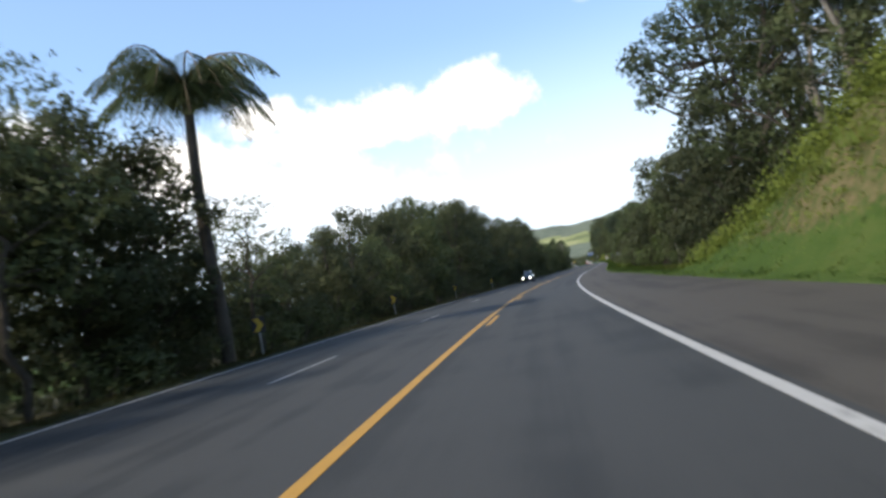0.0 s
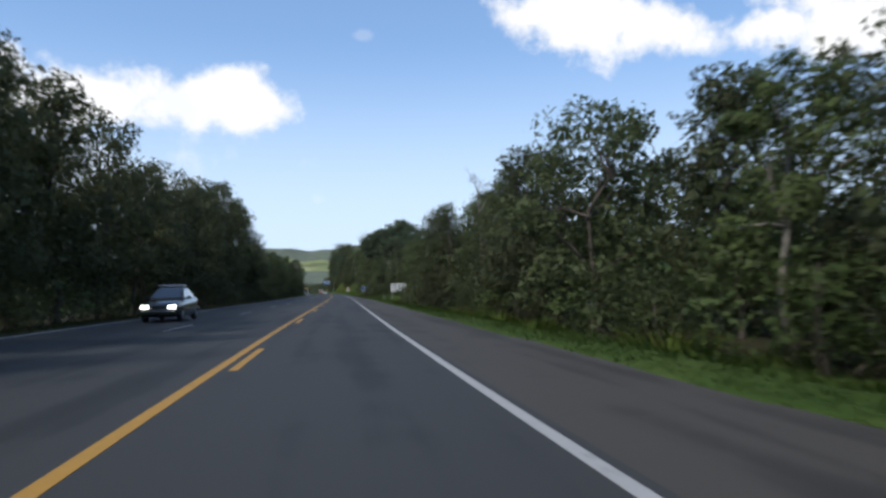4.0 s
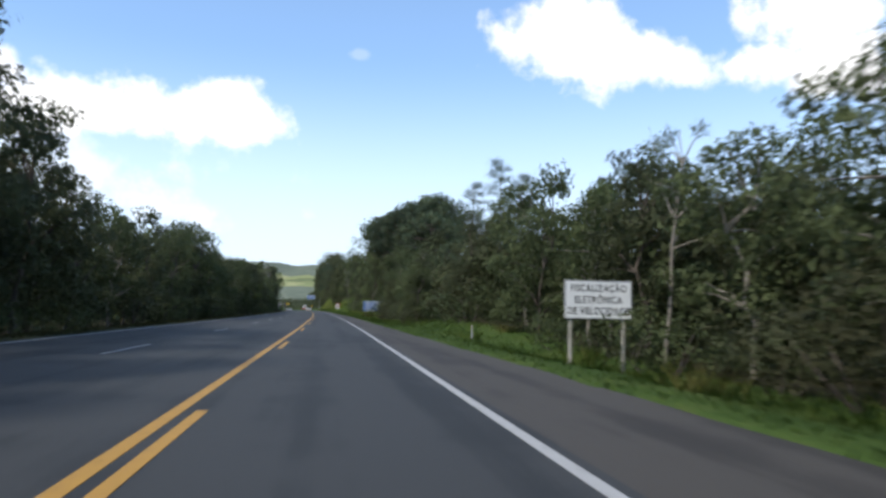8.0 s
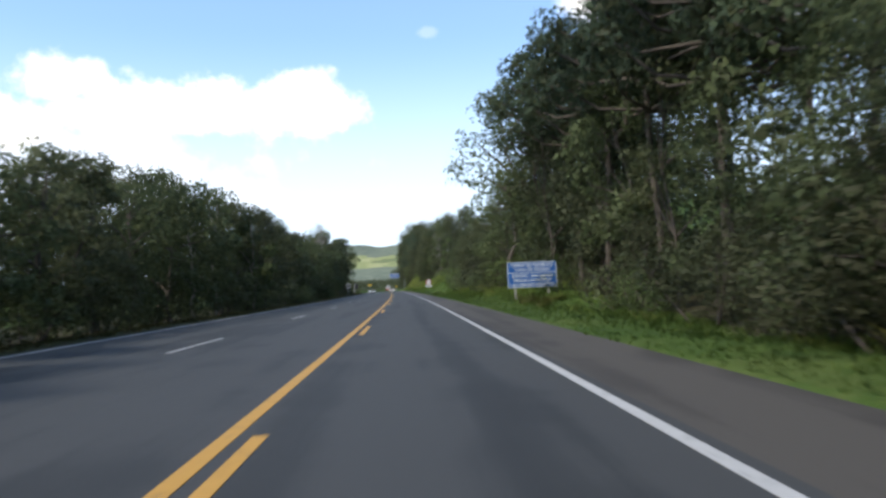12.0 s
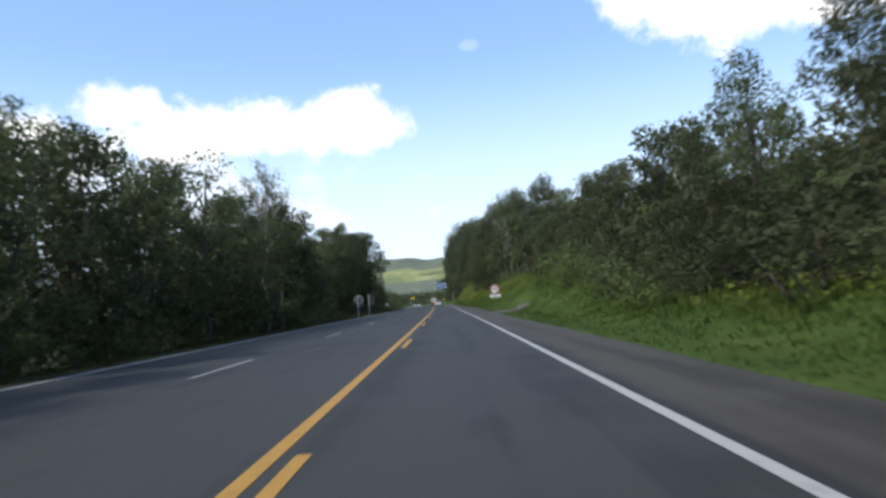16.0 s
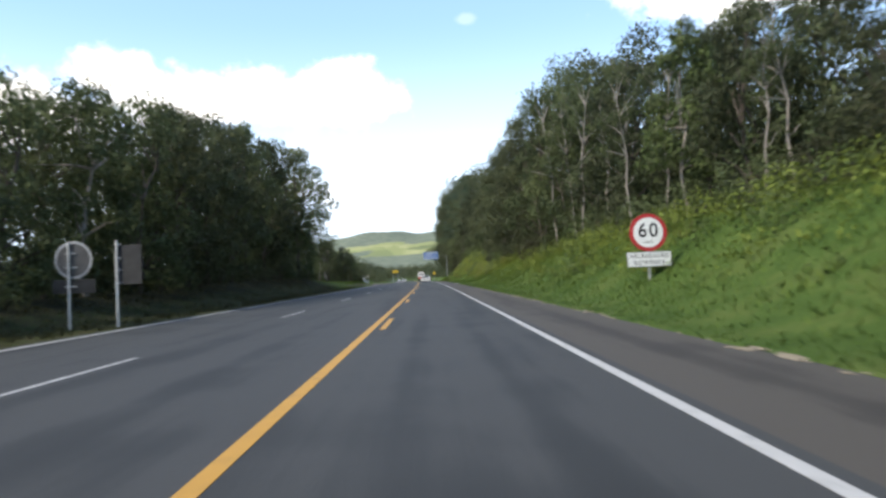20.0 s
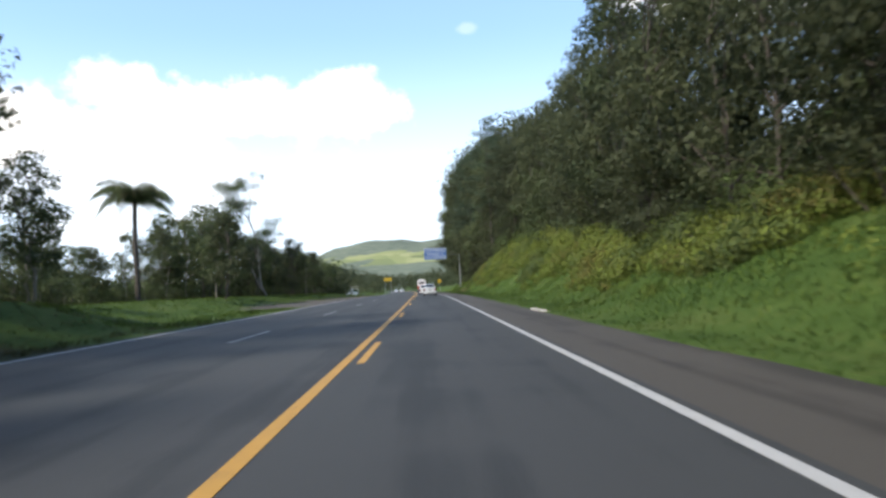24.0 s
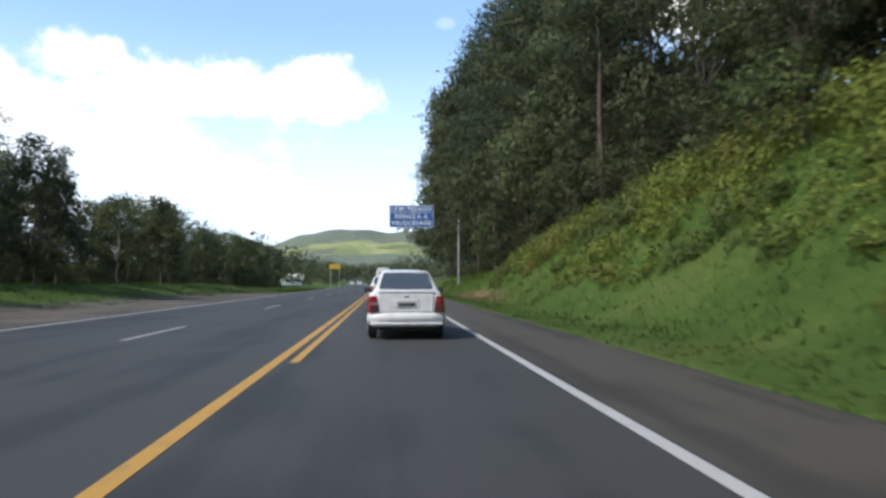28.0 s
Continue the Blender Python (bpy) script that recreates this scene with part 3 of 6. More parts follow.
# ---- ground, road and markings ----
def ground_sheet():
    """One sheet of ground along the whole valley: verges, cut banks and forest floor, out to the horizon."""
    ss = np.concatenate([[-900, -500, -300], np.arange(-200, 640, 2.0), np.arange(640, 1400, 20), [1500, 1900, 2400, 3200, 4400]])
    la = np.concatenate([[-4000, -2200, -1200, -600, -300, -160, -100, -70, -50, -40], np.arange(-34, -12, 2.0), np.arange(-12, -8.0, 0.5), [-7.88, -7.80, -7.70, -4, 0, 3, 5.0], np.arange(5.2, 7.6, 0.15),
                         np.arange(7.7, 16, 0.6), np.arange(16, 34, 2.0), [40, 50, 70, 100, 160, 300, 600, 1200, 2200, 4000]])
    S, L = np.meshgrid(ss, la, indexing="ij")
    x, y, h = on_road(np.clip(S, -255, 1490), L)
    extra = np.where(S > 1490, S - 1490, np.where(S < -255, S + 255, 0))
    x, y = x - np.sin(h) * extra, y + np.cos(h) * extra
    z = ground_z(S, L)
    n2 = len(la)
    idx = np.arange(len(ss) * n2).reshape(len(ss), n2)
    q = np.stack([idx[:-1, :-1], idx[:-1, 1:], idx[1:, 1:], idx[1:, :-1]], -1).reshape(-1, 4)
    me = mesh_np("ground", np.stack([x, y, z], -1).reshape(-1, 3), q, M["terrain"], True)
    edge_r, edge_l = np.interp(S, EDGE_RS, EDGE_RL), np.interp(S, EDGE_LS, EDGE_LL)
    near = (S > -220) & (S < 700)
    far = 1 - smooth(26, 44, np.abs(L))
    litter = far * np.where(L > 0, smooth(edge_r - 2.0, edge_r + 1.0, L), np.maximum(smooth(-edge_l - 2.6, -edge_l + 0.2, -L), 0.62 * (S < 430) * (L < -7.7))) * near
    cut = 0.52 * np.exp(-((S - 18) / 13) ** 2) * smooth(8.0, 9.0, L) * (1 - smooth(11.5, 12.5, L))
    cut = cut + 0.75 * np.exp(-((S - 522) / 14) ** 2) * smooth(6.6, 7.4, L) * (1 - smooth(8.0, 9.0, L))
    cut = cut + 0.8 * smooth(344, 350, S) * (1 - smooth(398, 406, S)) * (L > 5.2) * (L < 5.6)
    drive = drive_mask(S, L)
    lay = smooth(450, 475, S) * (1 - smooth(530, 570, S)) * (L < 0) * (1 - smooth(13.0, 15.0, -L)) * smooth(7.2, 7.6, -L)
    for key, val in (("litter", litter), ("soil", cut), ("gravel", np.clip(drive * (1 - smooth(8.6, 10.8, L)) * 0.95 + lay, 0, 1))):
        at = me.attributes.new(key, "FLOAT", "POINT")
        at.data.foreach_set("value", np.ascontiguousarray(val.ravel(), dtype=np.float32))
    tagged(new("ground", me), "green grass verges, cut banks and forest floor beside the road", "ground", kind="structure")


EDGE_RS = [-60, 0, 30, 42, 60, 140, 152, 175, 189, 194, 222, 228, 236, 250, 260, 294, 312, 322, 330, 345, 400, 440, 470, 486, 500, 530, 620]
EDGE_RL = [14, 14, 12.5, 11.2, 10.4, 10.3, 12, 13.5, 10.6, 9.3, 9.3, 11.0, 12.4, 12.0, 11.0, 11.2, 11.4, 13, 14, 15, 13.5, 12.8, 14.4, 14.2, 13.4, 12.4, 12.5]
EDGE_LS = [-60, 0, 330, 350, 428, 442, 470, 700]
EDGE_LL = [-10.8, -10.8, -11.2, -14, -14, -21, -26, -24]


def ribbon(name, l0, l1, z, material, s0=-240, s1=1000, thick=0.05, step=2.0):
    """A strip of paving or paint between two offsets from the yellow line, with thickness."""
    n = max(2, int(round((s1 - s0) / step)) + 1)
    s = np.linspace(s0, s1, n)
    cols = [(l0, z - thick), (l0, z), (l1, z), (l1, z - thick)]
    vs, uvs = [], []
    for lat, zz in cols:
        lat = lat(s) if callable(lat) else np.full(n, lat)
        x, y, h = on_road(s, lat)
        vs.append(np.stack([x, y, zz + grade(s)], -1))
        uvs.append(np.stack([s, lat], -1))
    v = np.stack(vs, 1).reshape(-1, 3)
    uv = np.stack(uvs, 1).reshape(-1, 2)
    i = np.arange(n - 1)[:, None] * 4
    q = np.concatenate([i + np.array([[0, 1, 5, 4]]), i + np.array([[1, 2, 6, 5]]), i + np.array([[2, 3, 7, 6]])])
    q = np.concatenate([q, [[3, 2, 1, 0]], [[4 * n - 4, 4 * n - 3, 4 * n - 2, 4 * n - 1]]])
    me = mesh_np(name, v, q, material)
    lay = me.uv_layers.new(name="road")
    lay.data.foreach_set("uv", np.ascontiguousarray(uv[q.ravel()].ravel(), dtype=np.float32))
    return new(name, me)


def line_r(s):
    return np.interp(s, [0, 60, 200, 350, 440, 480, 520], [3.47, 3.45, 3.42, 3.41, 3.46, 3.51, 3.5])


ground_sheet()
road = tagged(ribbon("road", EDGE_L, 3.62, 0.0, M["asphalt"], thick=0.12), "grey asphalt three-lane country highway with worn wheel tracks", "road", kind="structure")
shoulder = tagged(ribbon("pavement_shoulder", 3.62, shoulder_edge, -0.004, M["shoulder"], thick=0.12), "brownish asphalt hard shoulder beside the right edge line", "road shoulder", kind="structure")
for nm, a, b, mat, lab in (("edge_line", lambda s: line_r(s) - 0.065, lambda s: line_r(s) + 0.065, "white_line", "white edge line along the shoulder"),
                           ("edge_line", LINE_L - 0.075, LINE_L + 0.075, "white_line", "white edge line beside the grass"),
                           ("centre_line", -0.075, 0.075, "yellow_line", "solid yellow centre line")):
    o = ribbon(nm, a, b, 0.005, M[mat], thick=0.004)
    o.parent, o["label"] = road, lab
for k in range(-9, 60):
    s = 16 * k + np.interp(16 * k, (60, 110, 200, 270, 310, 375, 475), (1.1, 2.6, 2.6, 2.2, 0.5, -0.5, -1.4))
    o = ribbon("lane_dash", LANE_D - 0.055, LANE_D + 0.055, 0.005, M["lane_white"], s - 4.3, s, 0.004, 1.4)
    o.parent = road
    s = 16 * k + np.interp(16 * k, (0, 60, 120, 270, 310, 375, 450, 475), (6.6, 6.5, 5.1, 5.2, 7.0, 8.3, 8.4, 9.2))
    if s < 14 or s > 480:
        continue
    o = ribbon("centre_dash", 0.20, 0.33, 0.005, M["yellow_line"], s - 4.0, s, 0.004, 1.4)
    o.parent = road
o = ribbon("centre_line", 0.20, 0.33, 0.005, M["yellow_line"], s0=486.3, thick=0.004)
o.parent, o["label"] = road, "second solid yellow centre line"
# broken asphalt and sand along the outer edge of the shoulder
rng = np.random.default_rng(5)
crumb = []
for s in np.concatenate([rng.uniform(346, 402, 260), rng.uniform(176, 186, 6)]):
    x, y, h = on_road(s, float(shoulder_edge(s)) + rng.normal(0.08, 0.13))
    crumb.append((x, y, h, rng.uniform(0.05, 0.34), rng.uniform(0.03, 0.13), rng.uniform(0.006, 0.016)))
bm = bmesh.new()
for x, y, h, a, b, c in crumb:
    m = Matrix.Translation((x, y, 0.0)) @ Matrix.Rotation(h + rng.normal(0, 0.15), 4, "Z") @ Matrix.Diagonal((b, a, c, 1))
    bmesh.ops.create_icosphere(bm, subdivisions=1, radius=1.0, matrix=m)
tagged(part("verge_rubble", bm, M["sand"]), "pale sand and crumbled asphalt along the shoulder's edge", "rubble", kind="stuff")


def concrete_kerb():
    """A pale concrete drain lip lying at the edge of the shoulder."""
    loc, h = place(435.65, 5.52, -0.02)
    e = thing("drain_kerb", loc, h, "pale concrete drain kerb lying beside the shoulder", "kerb")
    part("kerb_block", box(0, 0, 0.03, 0.2, 2.8, 0.10, 0.02), M["concrete"], e)
    part("broken_end", box(0.06, -1.62, 0.02, 0.14, 0.4, 0.07, 0.02), M["concrete"], e)


concrete_kerb()

# ---- distant hills ----
def hill_material():
    m, nodes, links, p = shader("hill_fields")
    tc = nodes.new("ShaderNodeTexCoord")
    vor, n1 = nodes.new("ShaderNodeTexVoronoi"), nodes.new("ShaderNodeTexNoise")
    mp = nodes.new("ShaderNodeMapping")
    mp.inputs["Scale"].default_value = (0.016, 0.006, 0.006)
    warp, wadd = nodes.new("ShaderNodeTexNoise"), nodes.new("ShaderNodeVectorMath")
    warp.inputs["Scale"].default_value, warp.inputs["Detail"].default_value = 0.012, 5
    links.new(tc.outputs["Object"], warp.inputs["Vector"])
    wadd.operation = "MULTIPLY_ADD"
    links.new(warp.outputs["Color"], wadd.inputs[0])
    wadd.inputs[1].default_value = (130, 130, 60)
    links.new(tc.outputs["Object"], wadd.inputs[2])
    links.new(wadd.outputs[0], mp.inputs["Vector"])
    links.new(mp.outputs[0], vor.inputs["Vector"])
    vor.inputs["Scale"].default_value = 1.0
    links.new(tc.outputs["Object"], n1.inputs["Vector"])
    n1.inputs["Scale"].default_value, n1.inputs["Detail"].default_value = 0.035, 8
    sep = nodes.new("ShaderNodeSeparateColor")
    links.new(vor.outputs["Color"], sep.inputs["Color"])
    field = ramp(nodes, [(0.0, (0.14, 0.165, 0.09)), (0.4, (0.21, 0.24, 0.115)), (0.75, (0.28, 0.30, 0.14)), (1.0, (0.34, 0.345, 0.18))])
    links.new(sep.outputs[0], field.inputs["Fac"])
    # the woods' paler, greyer tones have the distance haze mixed into them
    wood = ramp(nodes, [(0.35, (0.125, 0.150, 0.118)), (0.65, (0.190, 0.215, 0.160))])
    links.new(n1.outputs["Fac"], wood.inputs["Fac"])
    at = nodes.new("ShaderNodeAttribute")
    at.attribute_name = "wood"
    add = nodes.new("ShaderNodeMath")
    add.operation = "MULTIPLY_ADD"
    links.new(n1.outputs["Fac"], add.inputs[0])
    add.inputs[1].default_value = 0.9
    sub = nodes.new("ShaderNodeMath")
    sub.operation = "SUBTRACT"
    links.new(at.outputs["Fac"], sub.inputs[0])
    sub.inputs[1].default_value = 0.34
    links.new(sub.outputs[0], add.inputs[2])
    mr = nodes.new("ShaderNodeMapRange")
    mr.inputs["From Min"].default_value, mr.inputs["From Max"].default_value = 0.30, 0.50
    links.new(add.outputs[0], mr.inputs["Value"])
    mx = nodes.new("ShaderNodeMix")
    mx.data_type = "RGBA"
    links.new(mr.outputs[0], mx.inputs["Factor"])
    links.new(field.outputs["Color"], mx.inputs["A"])
    links.new(wood.outputs["Color"], mx.inputs["B"])
    links.new(mx.outputs["Result"], p.inputs["Base Color"])
    p.inputs["Roughness"].default_value = 1.0
    p.inputs["Specular IOR Level"].default_value = 0.0
    return m


def distant_hill():
    """A long wooded ridge three kilometres off, with sunlit pastures on its slope and dark woods at its foot."""
    xs, ys = np.linspace(-2600, 2000, 231), np.linspace(0, 2300, 93)
    X, Y = np.meshgrid(xs, ys, indexing="ij")
    crest = np.interp(X, [-2600, -1500, -900, -760, -640, -540, -450, -330, -200, -80, 40, 220, 600, 1200, 2000], [40, 60, 90, 128, 152, 192, 212, 216, 212, 214, 220, 236, 240, 190, 120])
    crest = crest + 5 * np.sin(X / 61 + 0.8) + 3 * np.sin(X / 23)
    prof = 0.22 * smooth(0, 420, Y) + 0.36 * smooth(300, 1250, Y) + 0.42 * smooth(950, 1850, Y)
    fold = np.sin(X / 95 + Y / 260) + 0.6 * np.sin(X / 47 - Y / 130 + 1.0)
    z = crest * prof * (1 - 0.35 * smooth(1900, 2300, Y)) + 7 * fold * prof * (1 - smooth(1500, 1850, Y)) - 4
    edge = 90 * np.sin(X / 130) + 60 * np.sin(X / 57 + 1)
    wood = np.clip(1 - smooth(520, 640, Y + 0.5 * edge) + smooth(980, 1180, Y + edge) + 0.75 * (np.sin(X / 71 + Y / 120) + np.sin(X / 33 - Y / 90) > 1.15), 0, 1)
    idx = np.arange(X.size).reshape(X.shape)
    q = np.stack([idx[:-1, :-1], idx[1:, :-1], idx[1:, 1:], idx[:-1, 1:]], -1).reshape(-1, 4)
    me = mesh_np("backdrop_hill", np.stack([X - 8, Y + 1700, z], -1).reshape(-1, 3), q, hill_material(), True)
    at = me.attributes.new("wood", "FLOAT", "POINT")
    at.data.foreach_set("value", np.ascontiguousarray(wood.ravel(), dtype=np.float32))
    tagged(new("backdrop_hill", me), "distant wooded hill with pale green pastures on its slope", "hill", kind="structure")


distant_hill()


# ---- plants ----
def tree_root(name, label, category, group):
    return tagged(new(name), label, category, group)


def limb(rng, a, b, r1, r2, sag=0.0, n=4, jit=0.12):
    a, b = np.array(a, float), np.array(b, float)
    pts, rad = [], []
    L = np.linalg.norm(b - a)
    for i in range(n + 1):
        k = i / n
        q = a + (b - a) * k + (rng.normal(size=3) * jit * L * 0.18 if 0 < i < n else 0)
        q[2] += math.sin(k * math.pi) * sag * L
        pts.append(tuple(q))
        rad.append(r1 + (r2 - r1) * k)
    return pts, rad, 6


def broadleaf(seed, leaf, bark, bole=0.35, spread=2.7, clumps=20, count=2000, size=0.46, flat=0.75, name="tree", label="", lean=0.0, top_heavy=0.0, core=0.24, girth=1.0, puff=(0.28, 0.46), limbs=3):
    """A forest tree 10 m high: tapered trunk, forked limbs and a crown of many leaf clumps."""
    rng = np.random.default_rng(seed)
    root = tree_root(name, label, "tree", "roadside forest trees")
    h0 = 10 * bole
    count, size = int(count * 0.85), size * 1.08
    tubes = [limb(rng, (0, 0, -0.6), (lean, rng.normal() * 0.2, h0), 0.14 * girth, 0.10 * girth, n=5, jit=0.18 * min(1, girth))]
    head = np.array(tubes[0][0][-1])
    tubes.append(limb(rng, head, (lean * 1.5 + rng.normal() * 0.3, rng.normal() * 0.3, 9.2), 0.10 * girth, 0.025, n=5, jit=0.3 * min(1, girth)))
    # boughs, each a cauliflower of smaller puffs on its outer and upper side
    cs, rs, puffs, pr = [], [], [], []
    boughs = max(10, int(clumps * 0.7))
    for i in range(boughs):
        k = (i + rng.random()) / boughs
        z = h0 * 0.85 + (9.3 - h0 * 0.85) * k
        env = math.sin(math.pi * min(1, 0.18 + 0.82 * (k ** (0.9 + top_heavy)))) ** 0.6 if top_heavy < 0.5 else (0.35 + 0.65 * k ** 1.2) * (1 - 0.5 * k ** 6)
        a = rng.random() * 2 * math.pi
        r = spread * env * (0.35 + 0.65 * rng.random() ** 0.6)
        c = np.array([math.cos(a) * r + lean * (0.5 + k), math.sin(a) * r, z])
        R = spread * rng.uniform(*puff)
        cs.append(c)
        rs.append((R, R, R * flat))
        out = np.array([math.cos(a), math.sin(a), 0.0])
        for j in range(6):
            d = rng.normal(size=3) + out * 0.5 + np.array([0, 0, 0.35])
            d /= np.linalg.norm(d)
            q = R * rng.uniform(0.30, 0.62)
            puffs.append(c + d * np.array([R, R, R * flat]) * rng.uniform(0.55, 1.05))
            pr.append((q * rng.uniform(0.8, 1.5), q * rng.uniform(0.8, 1.5), q * rng.uniform(0.7, 1.1)))
        if i % max(1, limbs - 1) == 0:
            f = tubes[1][0][min(4, int(k * 4))]
            tubes.append(limb(rng, np.array(f) * np.array([1, 1, 0.95]), c, 0.07 * girth, 0.02 * girth, sag=0.06, n=3))
    np_part("trunk", tubes_mesh("trunk", tubes, M[bark]), root)
    v, f, face = leaf_arrays(rng, cs + puffs, np.array(rs + pr), count, size * 1.08, shell=0.55, cull=True)
    if core > 0.05:
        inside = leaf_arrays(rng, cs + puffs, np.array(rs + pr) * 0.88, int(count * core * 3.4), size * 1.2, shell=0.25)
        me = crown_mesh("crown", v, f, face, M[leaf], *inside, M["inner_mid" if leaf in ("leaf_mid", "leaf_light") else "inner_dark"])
    else:
        me = foliage_mesh("crown", v, f, face, M[leaf])
    np_part("crown", me, root)
    return root


def slender_tree(seed, leaf, count=2200, name="slender_tree", label="", spread=1.5, size=0.15):
    """A tall thin tree with a pale bare trunk, thin limbs and sparse tufts of leaves."""
    rng = np.random.default_rng(seed)
    root = tree_root(name, label, "tree", "pale-trunked trees")
    top = (rng.normal() * 0.6, rng.normal() * 0.4, 9.6)
    tubes = [limb(rng, (0, 0, -0.6), top, 0.11, 0.022, n=8, jit=0.07)]
    cs, rs = [], []
    for i in range(15):
        k = 0.45 + 0.55 * (i + rng.random()) / 15
        f = np.array(tubes[0][0][min(8, int(k * 8))])
        a = rng.random() * 2 * math.pi
        r = spread * (0.4 + rng.random() * 0.8) * (1.3 - k * 0.6)
        c = f + np.array([math.cos(a) * r, math.sin(a) * r, 0.5 + rng.random() * 1.1])
        tubes.append(limb(rng, f, c, 0.045, 0.012, sag=0.05, n=3))
        cs.append(c)
        rs.append(rng.uniform(0.35, 0.75))
        d = c + rng.normal(size=3) * 0.5 + np.array([0, 0, 0.5])
        tubes.append(limb(rng, c, d, 0.014, 0.006, n=2))
    np_part("trunk", tubes_mesh("trunk", tubes, M["pale_bark"]), root)
    np_part("crown", leaf_mesh("crown", rng, cs, np.array(rs), count, size, M[leaf], flat=0.8, shell=0.2), root)
    return root


def layered_tree(seed, name="layered_tree", label="leaning tree with a forked pale trunk and flat tiers of leaves"):
    """A leaning tree 11 m high: forked thin trunks and thin tiers of foliage stepping up to one side."""
    rng = np.random.default_rng(seed)
    root = tree_root(name, label, "tree", "roadside forest trees")
    stems = [limb(rng, (0, 0, -0.5), (-2.2, 0.2, 10.6), 0.13, 0.03, sag=0.0, n=6, jit=0.10), limb(rng, (0.1, 0.1, -0.5), (-3.9, -0.4, 8.6), 0.11, 0.03, n=6, jit=0.10)]
    tubes, cs, rs = list(stems), [], []
    for i in range(17):
        u = (i + 0.5 * rng.random()) / 17
        z = 4.4 + 6.4 * u
        reach = 4.2 * math.sin(math.pi * (0.25 + 0.72 * u))
        c = np.array([-0.3 - 1.7 * u - reach * (rng.random() * 1.15 - 0.28), rng.normal() * 1.2, z])
        f = np.array(stems[i % 2][0][min(5, 2 + int(u * 3))])
        tubes.append(limb(rng, f, c - np.array([0, 0, 0.15]), 0.045, 0.014, sag=-0.05, n=3))
        r = rng.uniform(0.6, 1.25)
        cs += [c] + [c + np.array([rng.normal() * 0.8, rng.normal() * 0.7, rng.normal() * 0.25 + 0.2]) for j in range(3)]
        rs += [(r * 0.9, r * 0.9, 0.34)] + [(r * 0.55, r * 0.55, 0.34)] * 3
    np_part("trunk", tubes_mesh("trunk", tubes, M["pale_bark"]), root)
    np_part("crown", leaf_mesh("crown", rng, cs, np.array(rs), 15000, 0.135, M["leaf_mid"], shell=0.3), root)
    return root


def araucaria(seed, name="araucaria_pine", label="tall araucaria pine with a dark flat-topped crown of tufts"):
    """A candelabra pine 10 m high: straight trunk, upturned arms, a ball of needles at each arm's end."""
    rng = np.random.default_rng(seed)
    root = tree_root(name, label, "araucaria", "araucaria pines")
    tubes = [limb(rng, (0, 0, -0.6), (0.1, 0, 9.1), 0.13, 0.06, n=6, jit=0.06)]
    cs, rs = [], []
    for tier, (z, n, r) in enumerate(((5.9, 6, 2.8), (6.9, 8, 3.4), (7.9, 8, 3.0), (8.8, 6, 1.9), (9.3, 3, 0.7))):
        for i in range(n):
            a = 2 * math.pi * (i + 0.5 * (tier % 2) + rng.normal() * 0.12) / n
            rr = r * rng.uniform(0.75, 1.1)
            c = np.array([math.cos(a) * rr, math.sin(a) * rr, z + 0.55 + rng.random() * 0.3])
            mid = np.array([math.cos(a) * rr * 0.6, math.sin(a) * rr * 0.6, z - 0.05])
            tubes.append(((tuple([0, 0, z - 0.2]), tuple(mid), tuple(c)), (0.07, 0.05, 0.03), 5))
            cs.append(c)
            rs.append(rng.uniform(0.52, 0.76))
            if rng.random() < 0.15:
                cs.append(mid + np.array([0, 0, 0.45]))
                rs.append(0.42)
    np_part("trunk", tubes_mesh("trunk", tubes, M["bark"]), root)
    rad3 = np.array([(q, q, q * 0.74) for q in rs])
    v, f, face = leaf_arrays(rng, cs, rad3, 3600, 0.25, shell=0.75)
    inside = leaf_arrays(rng, cs, rad3 * 0.8, 1600, 0.26, shell=0.3)
    np_part("crown", crown_mesh("crown", v, f, face, M["leaf_blue"], *inside, M["inner_dark"]), root)
    return root


def conifer(seed, name="pine_tree", label="tall pine with a long bare trunk and layered dark boughs"):
    """A plantation pine 10 m high: long bare trunk, flat layered boughs with gaps."""
    rng = np.random.default_rng(seed)
    root = tree_root(name, label, "pine", "pine trees")
    tubes = [limb(rng, (0, 0, -0.6), (0.15, 0.1, 9.7), 0.085, 0.02, n=7, jit=0.03)]
    cs, rs = [], []
    for i in range(26):
        k = i / 26
        z = 3.6 + 6.0 * k
        a = i * 2.4 + rng.normal() * 0.3
        r = (1.9 - 1.3 * k) * rng.uniform(0.6, 1.15)
        c = np.array([math.cos(a) * r, math.sin(a) * r, z + 0.25])
        tubes.append(limb(rng, (0.1 * k, 0, z - 0.1), c, 0.022, 0.008, sag=-0.05, n=3))
        cs += [c, c * np.array([0.6, 0.6, 1])]
        rs += [(0.62, 0.62, 0.26), (0.5, 0.5, 0.22)]
    np_part("trunk", tubes_mesh("trunk", tubes, M["bark"]), root)
    np_part("crown", leaf_mesh("crown", rng, cs, np.array(rs), 7500, 0.11, M["leaf_blue"], shell=0.25), root)
    return root


